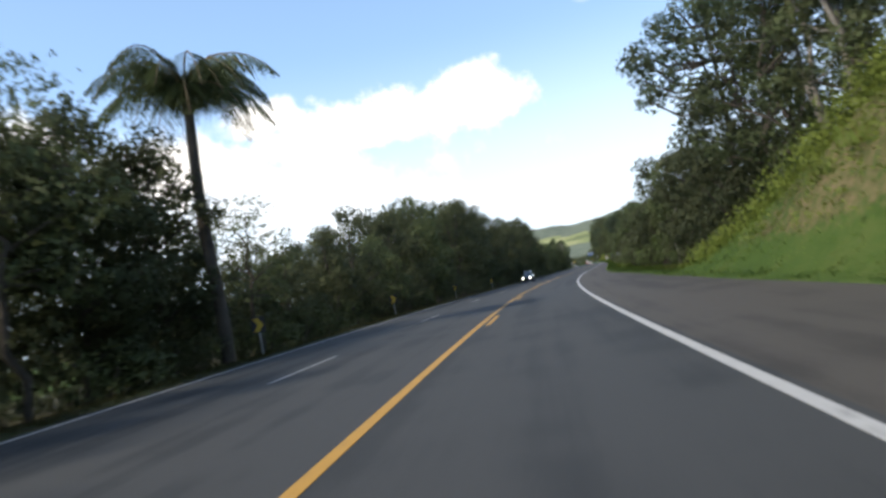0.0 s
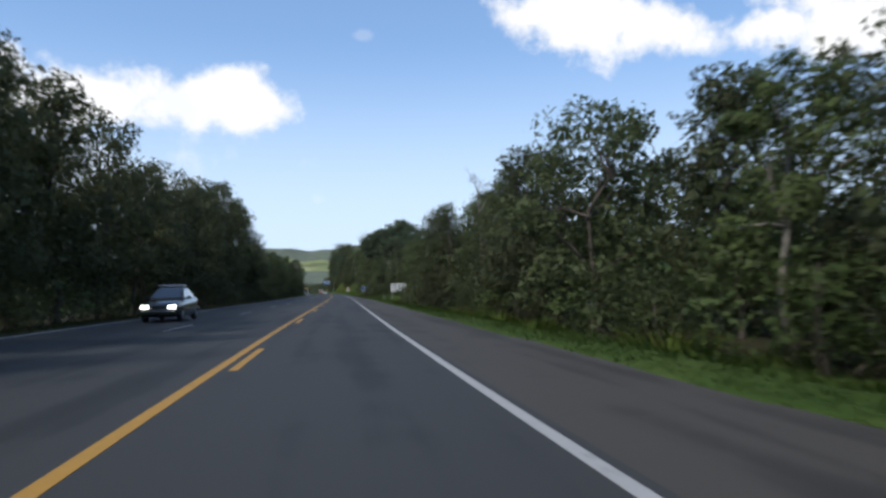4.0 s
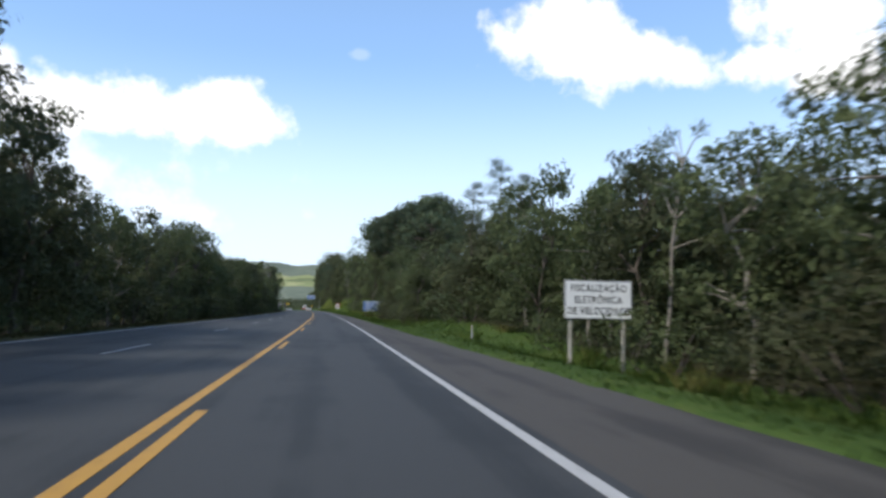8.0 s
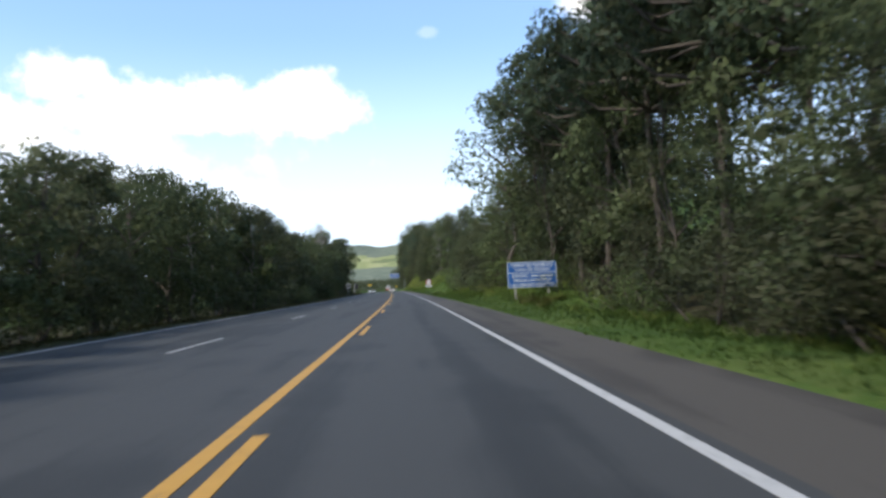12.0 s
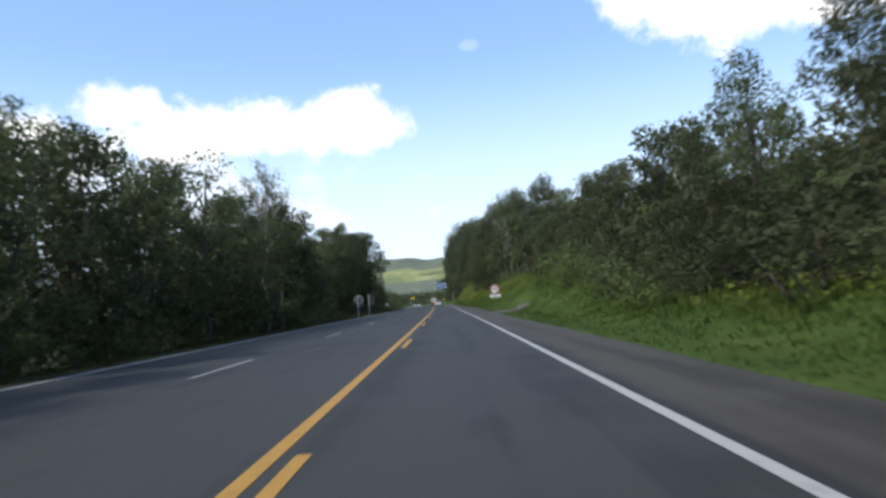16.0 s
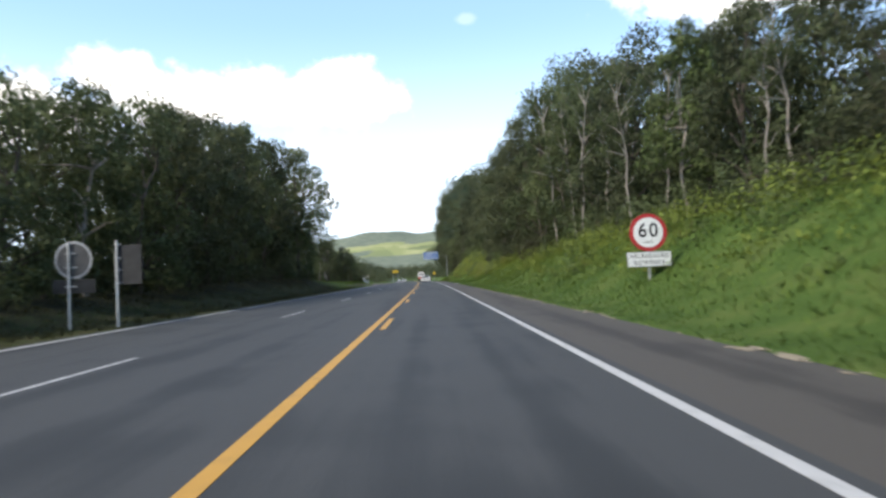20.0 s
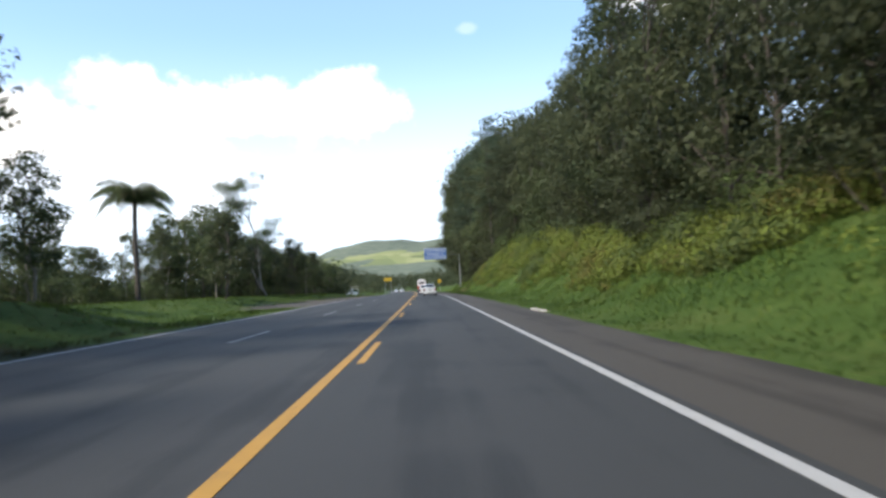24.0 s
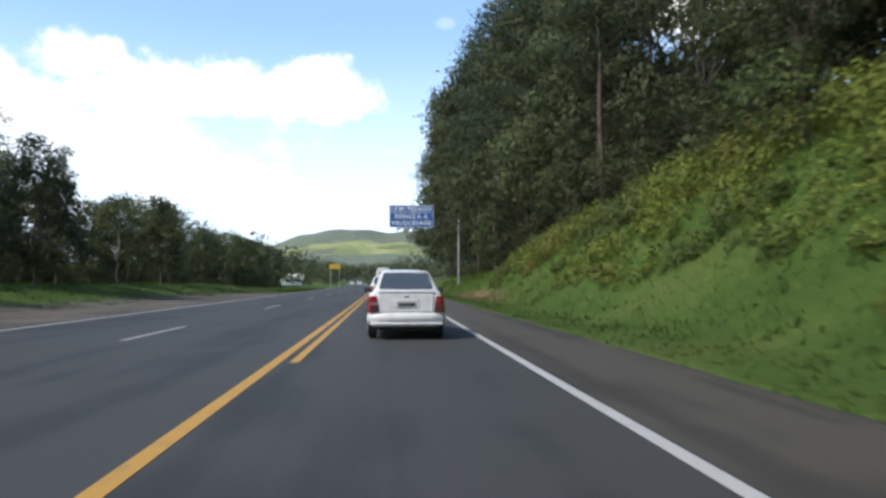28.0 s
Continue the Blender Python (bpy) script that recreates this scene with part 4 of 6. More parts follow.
def palm(seed, name="palm_tree", label="tall palm with arching feathered fronds and a ringed grey trunk"):
    """A feather palm 10 m high: ringed trunk, crownshaft and arching fronds with hanging leaflets."""
    rng = np.random.default_rng(seed)
    root = tree_root(name, label, "palm", "palm trees")
    pts = [(0.05 * math.sin(i * 0.5), 0.03 * i * 0.2, -0.5 + i * 0.5) for i in range(17)]
    rad = [0.19 - 0.0035 * i + (0.012 if i % 2 else 0) for i in range(17)]
    np_part("trunk", tubes_mesh("trunk", [(pts, rad, 9)], M["bark"]), root)
    top = np.array(pts[-1])
    for k in range(28):
        a = k * 2.4 + rng.normal() * 0.15
        droop = rng.uniform(0.95, 1.65)
        rise = rng.uniform(0.85, 1.50) if k > 5 else rng.uniform(0.1, 0.6)
        L = rng.uniform(2.3, 2.9)
        d = np.array([math.cos(a), math.sin(a), 0.0])
        V, F, spine = [], [], []
        for i in range(9):
            q = i / 8
            spine.append(top + d * L * q * math.cos(rise * (1 - q)) + np.array([0, 0, L * (math.sin(rise) * q * 1.15 - (0.62 + 0.26 * rise) * droop * q ** 2.4)]))
        side = np.array([-d[1], d[0], 0.0])
        for i in range(1, 72):
            q = i / 72
            j = min(7, int(q * 8))
            b = spine[j] + (spine[j + 1] - spine[j]) * (q * 8 - j)
            ll = 0.98 * math.sin(math.pi * min(1, 0.2 + 0.8 * q)) ** 0.7 * rng.uniform(0.8, 1.1)
            for sg in (-1, 1):
                tip = b + side * sg * ll * 0.72 + d * ll * 0.3 + np.array([0, 0, -ll * rng.uniform(0.55, 1.0)])
                mid = (b + tip) / 2 + np.array([0, 0, 0.10 * ll])
                w = d * 0.026
                o = len(V)
                V += [b - w * 0.5, mid - w, tip, mid + w]
                F.append((o, o + 1, o + 2, o + 3))
        fr = np_part("frond", mesh_np("frond", np.array(V), F, M["leaf_mid"]), root, "feathered green frond" if k > 5 else "drooping green frond")
        np_part("rib", tubes_mesh("rib", [([tuple(q) for q in spine], [0.04 - 0.004 * i for i in range(9)], 5)], M["dead_frond"]), fr)
    return root


def shrub(seed, leaf, count=1150, size=0.145, name="shrub", label="", stems=4, tall=2.2):
    """A dense roadside shrub: a few stems and uneven clumps of leaves down to the ground."""
    rng = np.random.default_rng(seed)
    root = tagged(new(name), label, "shrub", "roadside shrubs")
    cs, rs = [], []
    for i in range(stems * 2 + 3):
        a, r = rng.random() * 2 * math.pi, rng.uniform(0.1, 1.15)
        z = rng.uniform(0.25, 0.85) * tall * (1.1 - 0.25 * r)
        c = np.array([math.cos(a) * r, math.sin(a) * r, z])
        cs.append(c)
        rs.append(rng.uniform(0.40, 0.75))
        if i < stems:
            np_part("stem", tubes_mesh("stem", [limb(rng, (c[0] * 0.2, c[1] * 0.2, -0.3), c, 0.035, 0.012, n=3)], M["bark"]), root)
    np_part("foliage", leaf_mesh("foliage", rng, cs, np.array(rs), count, size, M[leaf], flat=0.9, shell=0.6, cull=True), root)
    return root


def fern_clump(seed, name="grass_clump", label="tall arching roadside grass clump, yellow-green", material="tall_grass", n=110, tall=1.0):
    """A clump of arching long-bladed grass."""
    rng = np.random.default_rng(seed)
    root = tagged(new(name), label, "grass clump", "tall grass clumps")
    for nm, mat, many in (("foliage", material, n), ("inner_foliage", "tall_grass", n // 3)):
        np_part(nm, blade_mesh(rng, nm, M[mat], many, tall), root)
    return root


def blade_mesh(rng, name, material, n, tall):
    V, F = [], []
    for i in range(n):
        a, r = rng.random() * 2 * math.pi, rng.random() ** 0.6 * 0.7
        b = np.array([math.cos(a) * r, math.sin(a) * r, -0.08])
        d = np.array([math.cos(a + rng.normal() * 0.7), math.sin(a + rng.normal() * 0.7), 0])
        h = tall * rng.uniform(0.5, 1.1)
        w = np.array([-d[1], d[0], 0]) * 0.012
        p1 = b + np.array([0, 0, h * 0.55]) + d * h * 0.22
        p2 = b + np.array([0, 0, h * 0.9]) + d * h * 0.5
        o = len(V)
        V += [b - w, b + w, p1 + w, p1 - w, p2]
        F += [(o, o + 1, o + 2, o + 3), (o + 3, o + 2, o + 4, o + 4)]
    me = bpy.data.meshes.new(name)
    me.from_pydata([tuple(v) for v in V], [], [f if f[2] != f[3] else f[:3] for f in F])
    for q in me.polygons:
        q.use_smooth = True
    me.normals_split_custom_set_from_vertices([(0.2 * v[0], 0.2 * v[1], 1.0) for v in V])
    me.materials.append(material)
    return me


KINDS = {
    "dark_a": broadleaf(11, "leaf_dark", "bark", 0.14, 2.6, 40, 3190, 0.233, label="dense dark-leaved forest tree at the road's edge", name="forest_tree"),
    "dark_b": broadleaf(12, "leaf_dark", "bark", 0.24, 2.2, 32, 2690, 0.233, label="tall dark forest tree with an uneven crown", name="forest_tree", lean=0.5),
    "mid_a": broadleaf(13, "leaf_mid", "bark", 0.14, 2.8, 40, 3190, 0.244, label="broad green forest tree with a clumped crown", name="broadleaf_tree"),
    "mid_b": broadleaf(14, "leaf_mid", "pale_bark", 0.28, 2.3, 30, 2600, 0.233, label="green forest tree with a pale visible trunk", name="broadleaf_tree", lean=-0.5),
    "scrub": broadleaf(25, "leaf_dry", "bark", 0.04, 2.9, 36, 3020, 0.239, label="dense brownish scrub tree reaching down to the grass", name="scrub_tree"),
    "light": broadleaf(15, "leaf_light", "pale_bark", 0.26, 2.0, 22, 2860, 0.217, label="light green young tree with thin pale limbs", name="young_tree"),
    "spread": broadleaf(16, "leaf_mid", "bark", 0.42, 3.0, 24, 2690, 0.228, flat=0.45, core=0.02, label="spreading tree with a layered umbrella-shaped crown", name="umbrella_tree", top_heavy=0.8),
    "giant_dark": broadleaf(53, "leaf_dark", "bark", 0.10, 2.3, 40, 5290, 0.146, flat=0.62, puff=(0.24, 0.42), girth=0.55, core=0.16, label="towering dark forest tree above the cut bank", name="towering_tree"),
    "giant_mid": broadleaf(54, "leaf_mid", "bark", 0.12, 2.3, 38, 5290, 0.146, flat=0.6, puff=(0.24, 0.42), girth=0.5, core=0.16, label="towering green forest tree above the cut bank", name="towering_tree", lean=0.2),
    "giant_back": broadleaf(55, "leaf_dark", "bark", 0.08, 2.5, 36, 2690, 0.206, limbs=6, girth=0.5, core=0.2, label="towering dark tree behind the first row", name="inner_tree"),
    "tall_dark": broadleaf(51, "leaf_dark", "bark", 0.18, 2.0, 34, 3110, 0.184, girth=0.7, label="very tall dark forest tree on the cut bank", name="tall_tree"),
    "tall_mid": broadleaf(52, "leaf_mid", "bark", 0.24, 1.9, 32, 3020, 0.184, girth=0.7, label="very tall green forest tree on the cut bank", name="tall_tree", lean=0.4),
    "back_dark": broadleaf(41, "leaf_dark", "bark", 0.2, 2.5, 24, 1700, 0.30, limbs=6, label="dark forest tree behind the first row", name="inner_tree"),
    "back_mid": broadleaf(42, "leaf_mid", "bark", 0.2, 2.5, 24, 1700, 0.30, limbs=6, label="green forest tree behind the first row", name="inner_tree"),
    "slender": slender_tree(17, "leaf_mid", label="slender tree with a long pale trunk and sparse leaves"),
    "bare": slender_tree(18, "leaf_dry", 700, label="thin nearly leafless tree with pale branches", name="bare_tree", spread=1.2),
    "araucaria": araucaria(19),
    "layered": layered_tree(22),
    "pine": conifer(20),
    "palm": palm(21),
    "shrub_dark": shrub(31, "leaf_dark", label="dense dark green shrub under the trees"),
    "shrub_mid": shrub(32, "leaf_mid", label="bushy green shrub at the forest's edge"),
    "shrub_light": shrub(33, "leaf_light", label="light green leafy shrub beside the verge"),
    "shrub_dry": shrub(34, "leaf_dry", 2100, 0.10, label="brownish dry shrub with thin stems"),
    "clump": fern_clump(35),
    "clump_green": fern_clump(36, label="tall green roadside grass clump", material="grass", tall=0.9),
}
first_used = set()


def plant(kind, s, lat, height, turn, wide=1.0, base=10.6, sink=0.0, lean=0.0):
    """Sets a plant of the given height at a place beside the road."""
    loc, h = place(s, lat)
    k = height / base
    m = Matrix.Translation(loc - Vector((0, 0, sink))) @ Matrix.Rotation(lean, 4, "Y") @ Matrix.Rotation(turn, 4, "Z") @ Matrix.Diagonal((k * wide, k * wide, k, 1))
    if kind not in first_used:
        first_used.add(kind)
        KINDS[kind].matrix_basis = m
        return KINDS[kind]
    src = KINDS[kind]
    keep = src.matrix_basis.copy()
    src.matrix_basis = Matrix.Identity(4)
    o = copy_thing(src, m)
    src.matrix_basis = keep
    return o


TOP_RS = [-40, 0, 30, 38, 42, 45, 49, 57, 60, 63, 67, 70, 76, 80, 82, 86, 94, 100, 107, 112, 116, 119, 125, 134, 141, 145, 150, 154, 160, 164, 171, 178, 181, 186, 190, 195, 200, 204, 208, 211, 215, 219, 228, 238, 248, 262, 268, 275, 284, 288, 292, 309, 320, 327, 333, 339, 345, 351, 363, 370, 380, 389, 396, 403, 410, 417, 427, 441, 470, 482, 490, 499, 510, 525, 546, 575, 620]
TOP_RZ = [14, 14, 11, 8.8, 8.0, 7.6, 8.2, 9.2, 7.4, 6.6, 6.4, 7.2, 7.9, 7.6, 7.2, 7.4, 8.2, 8.8, 8.8, 6.5, 6, 8, 8.9, 10.4, 10, 7.6, 6.4, 6.4, 7.0, 6.8, 6.8, 6.8, 8.4, 10.0, 10.0, 9.0, 8.2, 6.8, 6.8, 8.2, 12.8, 14.5, 15, 15.8, 17, 17.5, 15, 12, 11.9, 9, 8.7, 9.4, 9.2, 8.3, 7.2, 7.6, 8.6, 9.2, 10.7, 12.5, 13.2, 15, 16.2, 19.3, 19.6, 20.8, 19, 20.3, 19.5, 17.8, 16.8, 19, 22, 25, 28, 32, 32]
TOP_LS = [-40, 17, 22, 31, 34, 35.5, 40, 44, 47, 50, 53, 58, 62, 66, 73, 78, 84, 94, 107, 112, 117, 121, 127, 132, 143, 154, 165, 170, 175, 182, 185, 188, 191, 196, 204, 211, 215, 217, 219.5, 224, 235, 242, 250, 258, 262, 266, 269, 274, 280, 286, 294, 298, 302, 308, 313, 318, 324, 331, 335, 338.5, 341, 344, 347, 353, 360, 366, 370, 377, 381, 389, 398, 413, 425, 434, 437, 444, 475, 482, 486, 493, 500, 504, 511, 517, 529, 541, 550, 558, 572, 580, 620]
TOP_LZ = [9.3, 9.2, 9.6, 6.8, 5.2, 4.6, 6.4, 6.6, 6.0, 6.5, 8, 8.2, 9.6, 10.0, 10.6, 10.4, 12.2, 12.6, 12, 11.6, 10.6, 9.5, 9.8, 10.3, 12.4, 13.6, 13.4, 10.5, 8.4, 8.0, 6.8, 6.4, 5.7, 6.3, 8.2, 9.2, 8.6, 7.2, 7, 6.5, 7, 7.4, 8, 8.8, 9.2, 8.6, 9.2, 9.4, 9.0, 8.7, 8.3, 8.4, 8.8, 9.5, 9.3, 7.5, 8, 10.2, 9.8, 6.6, 5.8, 5.6, 5.6, 5.4, 6.9, 7.8, 8.7, 9, 10.2, 11.4, 12.4, 14.2, 15.2, 14, 7, 3.4, 3.4, 3.6, 4.7, 6, 6.2, 5.3, 6.5, 5.5, 6, 5.2, 5.2, 5.8, 5.5, 5, 5.5]


def deeper(top, edge, lat):
    """Height of the canopy at an offset, from the skyline of the forest's edge; trees further in stand a little higher."""
    front = np.where(np.asarray(edge) > 0, (edge - 0.1) / 11.4, (2.8 - edge) / 13.6)
    return 1.15 + (top - 1.15) * front * (np.abs(lat - 1.6) / np.abs(edge - 0.1)) ** 0.4


def grow_forest():
    rng = np.random.default_rng(77)
    # rows: offset behind the forest's edge and spacing
    for side in (1, -1):
        for off, gap in ((0.0, 4.8), (4.4, 7.6), (10.0, 9.0)):
            if off > 9 and side < 0:
                continue
            s = -14 + rng.random() * 3
            while s < (590 if side > 0 else 665):
                s += gap * rng.uniform(0.7, 1.3)
                if side > 0:
                    edge, top = np.interp(s, EDGE_RS, EDGE_RL), np.interp(s, TOP_RS, TOP_RZ)
                    lat = edge + off + abs(rng.normal()) * 1.3 - 0.4
                    top = deeper(top, edge, lat)
                    if drive_mask(s, lat) > 0.02 or (off > 9 and not 268 < s < 430):
                        continue
                    names = ["dark_a", "mid_a", "mid_b", "dark_b", "light", "spread", "slender"]
                    wts = [.20, .24, .18, .14, .08, .08, .08]
                    if 205 < s < 262:
                        names, wts = (["araucaria", "dark_a", "mid_b"], [.6, .25, .15]) if off > 1 else (["dark_a", "mid_a", "mid_b", "light", "spread"], [.32, .30, .18, .08, .12])
                        top = min(top, 8.5) if off < 1 and s < 234 else top
                        if s > 238 and off < 1:
                            names, wts = ["dark_a", "mid_b", "mid_a", "dark_b"], [.3, .2, .3, .2]
                    elif 496 < s < 590:
                        names, wts = ["pine", "dark_a", "mid_b", "dark_b"], [.25, .35, .20, .20]
                    elif s > 400:
                        names, wts = ["mid_a", "dark_a", "dark_b"], [.22, .45, .33]
                    elif s < 140:
                        names, wts = names[:5], [.25, .28, .19, .16, .12]
                    elif 350 < s < 420:
                        names, wts = ["mid_a", "mid_b", "slender", "dark_a", "light"], [.26, .22, .22, .18, .12]
                else:
                    edge, top = np.interp(s, EDGE_LS, EDGE_LL), np.interp(s, TOP_LS, TOP_LZ)
                    lat = edge - off - abs(rng.normal()) * 0.7
                    top = deeper(top, edge, lat)
                    names, wts = ["dark_a", "dark_b", "mid_a", "mid_b", "spread", "slender"], ([.40, .30, .12, .08, .06, .04] if s < 170 else [.26, .22, .20, .12, .12, .08])
                    if 180 < s < 252 or 345 < s < 440:
                        names, wts = ["mid_a", "mid_b", "dark_a", "spread", "dark_b"], [.24, .16, .22, .16, .22]
                    if 285 < s < 345:
                        names, wts = ["dark_a", "dark_b", "mid_a", "spread"], [.34, .26, .26, .14]
                    if s > 445:
                        names, wts = ["dark_b", "mid_b", "spread", "light", "slender"], [.3, .25, .25, .1, .1]
                if off > 1 and rng.random() < 0.8 and not (side > 0 and 205 < s < 262):
                    names, wts = ["back_dark", "back_mid"], ([.4, .6] if side > 0 else ([.85, .15] if s < 170 else [.15, .85]))
                z = float(ground_z(s, lat))
                hgt = max(2.8, (top - z) * (rng.uniform(0.88, 1.0) if side < 0 else rng.uniform(0.94, 1.11) if top < 11.5 else rng.uniform(0.84, 1.0) if 396 < s < 445 else rng.uniform(0.88, 1.02) if s > 500 else rng.uniform(0.80, 0.97)))
                if off > 9:
                    hgt = max(hgt, rng.uniform(6.5, 9.0))
                kind = rng.choice(names, p=wts)
                if hgt > 13.5 and kind in ("dark_a", "dark_b", "mid_a", "mid_b", "light", "spread", "back_dark", "back_mid"):
                    kind = "tall_mid" if "mid" in kind or kind == "light" else "tall_dark"
                    if side > 0 and s > 396 and hgt > 13.5:
                        kind = "giant_back" if off > 1 else kind.replace("tall", "giant")
                if side > 0 and off < 1 and (104 < s < 147 or 188 < s < 300) and str(kind)[:3] in ("dar", "mid", "lig"):
                    kind = "giant_mid" if rng.random() < 0.65 else "giant_dark"
                wide = float(np.clip(1.0 + (8 - hgt) * 0.03, 0.90, 1.3)) * rng.uniform(0.9, 1.15) * (0.98 if "giant" in str(kind) else 1.0)
                plant(str(kind), s, float(lat), hgt * (1.03 if side > 0 else 1.07), rng.random() * 6.28, wide, sink=0.05)
    # lower leafy trees hanging over the cut bank
    s = 436.0
    while s < 548:
        s += rng.uniform(3.2, 5.0)
        lat = float(np.interp(s, EDGE_RS, EDGE_RL)) - 0.5 + rng.normal() * 0.4
        plant("dark_a" if rng.random() < (0.6 if s < 490 else 0.9) else "mid_a", s, lat, rng.uniform(5, 8), rng.random() * 6.28, rng.uniform(0.9, 1.2), sink=0.2)
    # shrubs close the forest's edge down to the grass
    for side in (1, -1):
        s = -8.0
        while s < (560 if side > 0 else 660):
            s += 5.0 * rng.uniform(0.65, 1.35)
            edge = np.interp(s, EDGE_RS, EDGE_RL) if side > 0 else np.interp(s, EDGE_LS, EDGE_LL)
            lat = edge + side * ((-1.0 if side > 0 else 0.0) + rng.normal() * 0.5)
            if side > 0 and (drive_mask(s, lat) > 0.02 or (s < 34 and lat < 12)):
                continue
            names, wts = (["shrub_mid", "shrub_dark", "shrub_light", "shrub_dry"], [.36, .26, .2, .18]) if side > 0 else (["shrub_dark", "shrub_mid", "shrub_dry"], [.62, .28, .10] if s < 170 else [.25, .6, .15])
            if side > 0 and 190 < s < 245:
                wts = [.25, .2, .1, .45]
                plant("scrub" if rng.random() < 0.7 else "mid_a", s + 1.5, float(lat) + 0.9, rng.uniform(3.4, 5.6), rng.random() * 6.28, rng.uniform(0.9, 1.3), sink=0.2)
            if side > 0 and (44 < s < 150 or 244 < s < 320) and rng.random() < (0.8 if 244 < s < 300 else 0.45):
                plant("scrub", s + 1.0, float(lat) + 1.0, rng.uniform(3.0, 5.0), rng.random() * 6.28, rng.uniform(0.9, 1.3), sink=0.2)
            plant(str(rng.choice(names, p=wts)), s, float(lat), 2.5 * rng.uniform(0.6, 1.3), rng.random() * 6.28, rng.uniform(1.0, 1.6), base=2.4, sink=0.1)
        # the deeper undergrowth, as one mass
        s = rng.uniform(-10, 570, 1000)
        edge = np.interp(s, EDGE_RS, EDGE_RL) if side > 0 else -np.interp(s, EDGE_LS, EDGE_LL)
        lat = side * (edge + rng.uniform(0.6, 9.5, len(s)))
        keep = drive_mask(s, lat) < 0.05
        s, lat = s[keep], lat[keep]
        x, y, h = on_road(s, lat)
        c = np.stack([x, y, ground_z(s, lat) + rng.uniform(0.2, 4.6, len(s))], -1)
        r = rng.uniform(0.7, 1.5, len(s))
        for pick, many, leaf in (((s > -99, 56000, "leaf_mid"),) if side > 0 else ((s < 170, 15000, "leaf_dark"), (s >= 170, 30000, "leaf_dark"))):
            v, f, face = leaf_arrays(rng, c[pick], r[pick], int(many * 0.75), 0.29, shell=0.4)
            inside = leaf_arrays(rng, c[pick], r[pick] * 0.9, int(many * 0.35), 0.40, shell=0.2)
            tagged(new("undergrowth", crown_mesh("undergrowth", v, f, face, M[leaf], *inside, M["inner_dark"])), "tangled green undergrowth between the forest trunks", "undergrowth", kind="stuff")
    # thickets that close the woods where the sky would show through
    for side, n, many, leaf in ((-1, 520, 42000, "leaf_dark"), (-1, 1000, 66000, "leaf_mid"), (1, 1150, 80000, "leaf_mid"), (1, 320, 40000, "leaf_dry"), (1, 300, 28000, "leaf_blue"), (1, 560, 46000, "leaf_dark"), (-1, 300, 20000, "leaf_blue"), (-1, 170, 13000, "leaf_dry"), (-1, 460, 34000, "leaf_light")):
        span = {(-1, "leaf_dark"): (-14, 172), (-1, "leaf_mid"): (172, 440), (1, "leaf_mid"): (30, 440), (1, "leaf_dry"): (140, 202), (1, "leaf_blue"): (242, 284), (1, "leaf_dark"): (440, 570), (-1, "leaf_blue"): (285, 434), (-1, "leaf_dry"): (-14, 70), (-1, "leaf_light"): (446, 665)}[(side, leaf)]
        s, r = rng.uniform(*span, n), rng.uniform(0.9, 1.8, n)
        if side > 0:
            lat, top = np.interp(s, EDGE_RS, EDGE_RL) + rng.uniform(1.0, 7.5, n), np.interp(s, TOP_RS, TOP_RZ)
            top = np.minimum(deeper(top, np.interp(s, EDGE_RS, EDGE_RL), lat), 20 if leaf == "leaf_dark" else 14)
        else:
            lat, top = np.interp(s, EDGE_LS, EDGE_LL) - rng.uniform(0.8, 6.5, n), np.interp(s, TOP_LS, TOP_LZ)
            top = np.minimum(deeper(top, np.interp(s, EDGE_LS, EDGE_LL), lat), 14 if leaf in ("leaf_dark", "leaf_mid") else 4.5)
        keep = drive_mask(s, lat) < 0.05
        s, lat, r, top = s[keep], lat[keep], r[keep], top[keep]
        x, y, h = on_road(s, lat)
        z0 = ground_z(s, lat) + r * 0.4
        c = np.stack([x, y, z0 + rng.random(len(s)) * np.maximum(top * (0.86 if leaf in ("leaf_dry", "leaf_blue") or side < 0 else 0.78) - r - z0, 0.5)], -1)
        v, f, face = leaf_arrays(rng, c, r, int(many * 0.7), 0.25 if leaf == "leaf_dry" else 0.38, shell=0.5)
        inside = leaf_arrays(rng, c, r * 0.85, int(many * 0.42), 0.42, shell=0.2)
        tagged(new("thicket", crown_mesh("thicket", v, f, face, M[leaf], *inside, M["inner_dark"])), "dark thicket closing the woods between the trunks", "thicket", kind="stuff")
    # low yellow-green scrub on the upper banks, as one mass
    s = np.concatenate([rng.uniform(345, 430, 300), rng.uniform(-2, 36, 420), rng.uniform(240, 330, 120)])
    toe, top, edge = np.interp(s, BANK_S, BANK_TOE), np.interp(s, BANK_S, BANK_TOP), np.interp(s, EDGE_RS, EDGE_RL)
    lat = toe + np.where(s < 40, 1.3, 2.4) + rng.random(len(s)) ** 0.8 * np.maximum(edge - toe - np.where(s < 40, 1.1, 2.2), 0.5)
    x, y, h = on_road(s, lat)
    r = rng.uniform(0.3, 0.95, len(s)) * np.clip((lat - toe) / 4.5, 0.45, 1.2) * (1 + 0.2 * (s < 40))
    c = np.stack([x, y, ground_z(s, lat) + r * 0.35], -1)
    v, f, face = leaf_arrays(rng, c, r, 76000, 0.15, flat=0.75, shell=0.5)
    tagged(new("bank_scrub", foliage_mesh("bank_scrub", v, f, face, M["scrub"])), "low yellow-green scrub on the upper cut bank", "scrub", kind="stuff")
    # the rank growth above the mown strip of the last bank: yellow-green, leafy green and dry brown patches
    s = rng.uniform(426, 524, 1500)
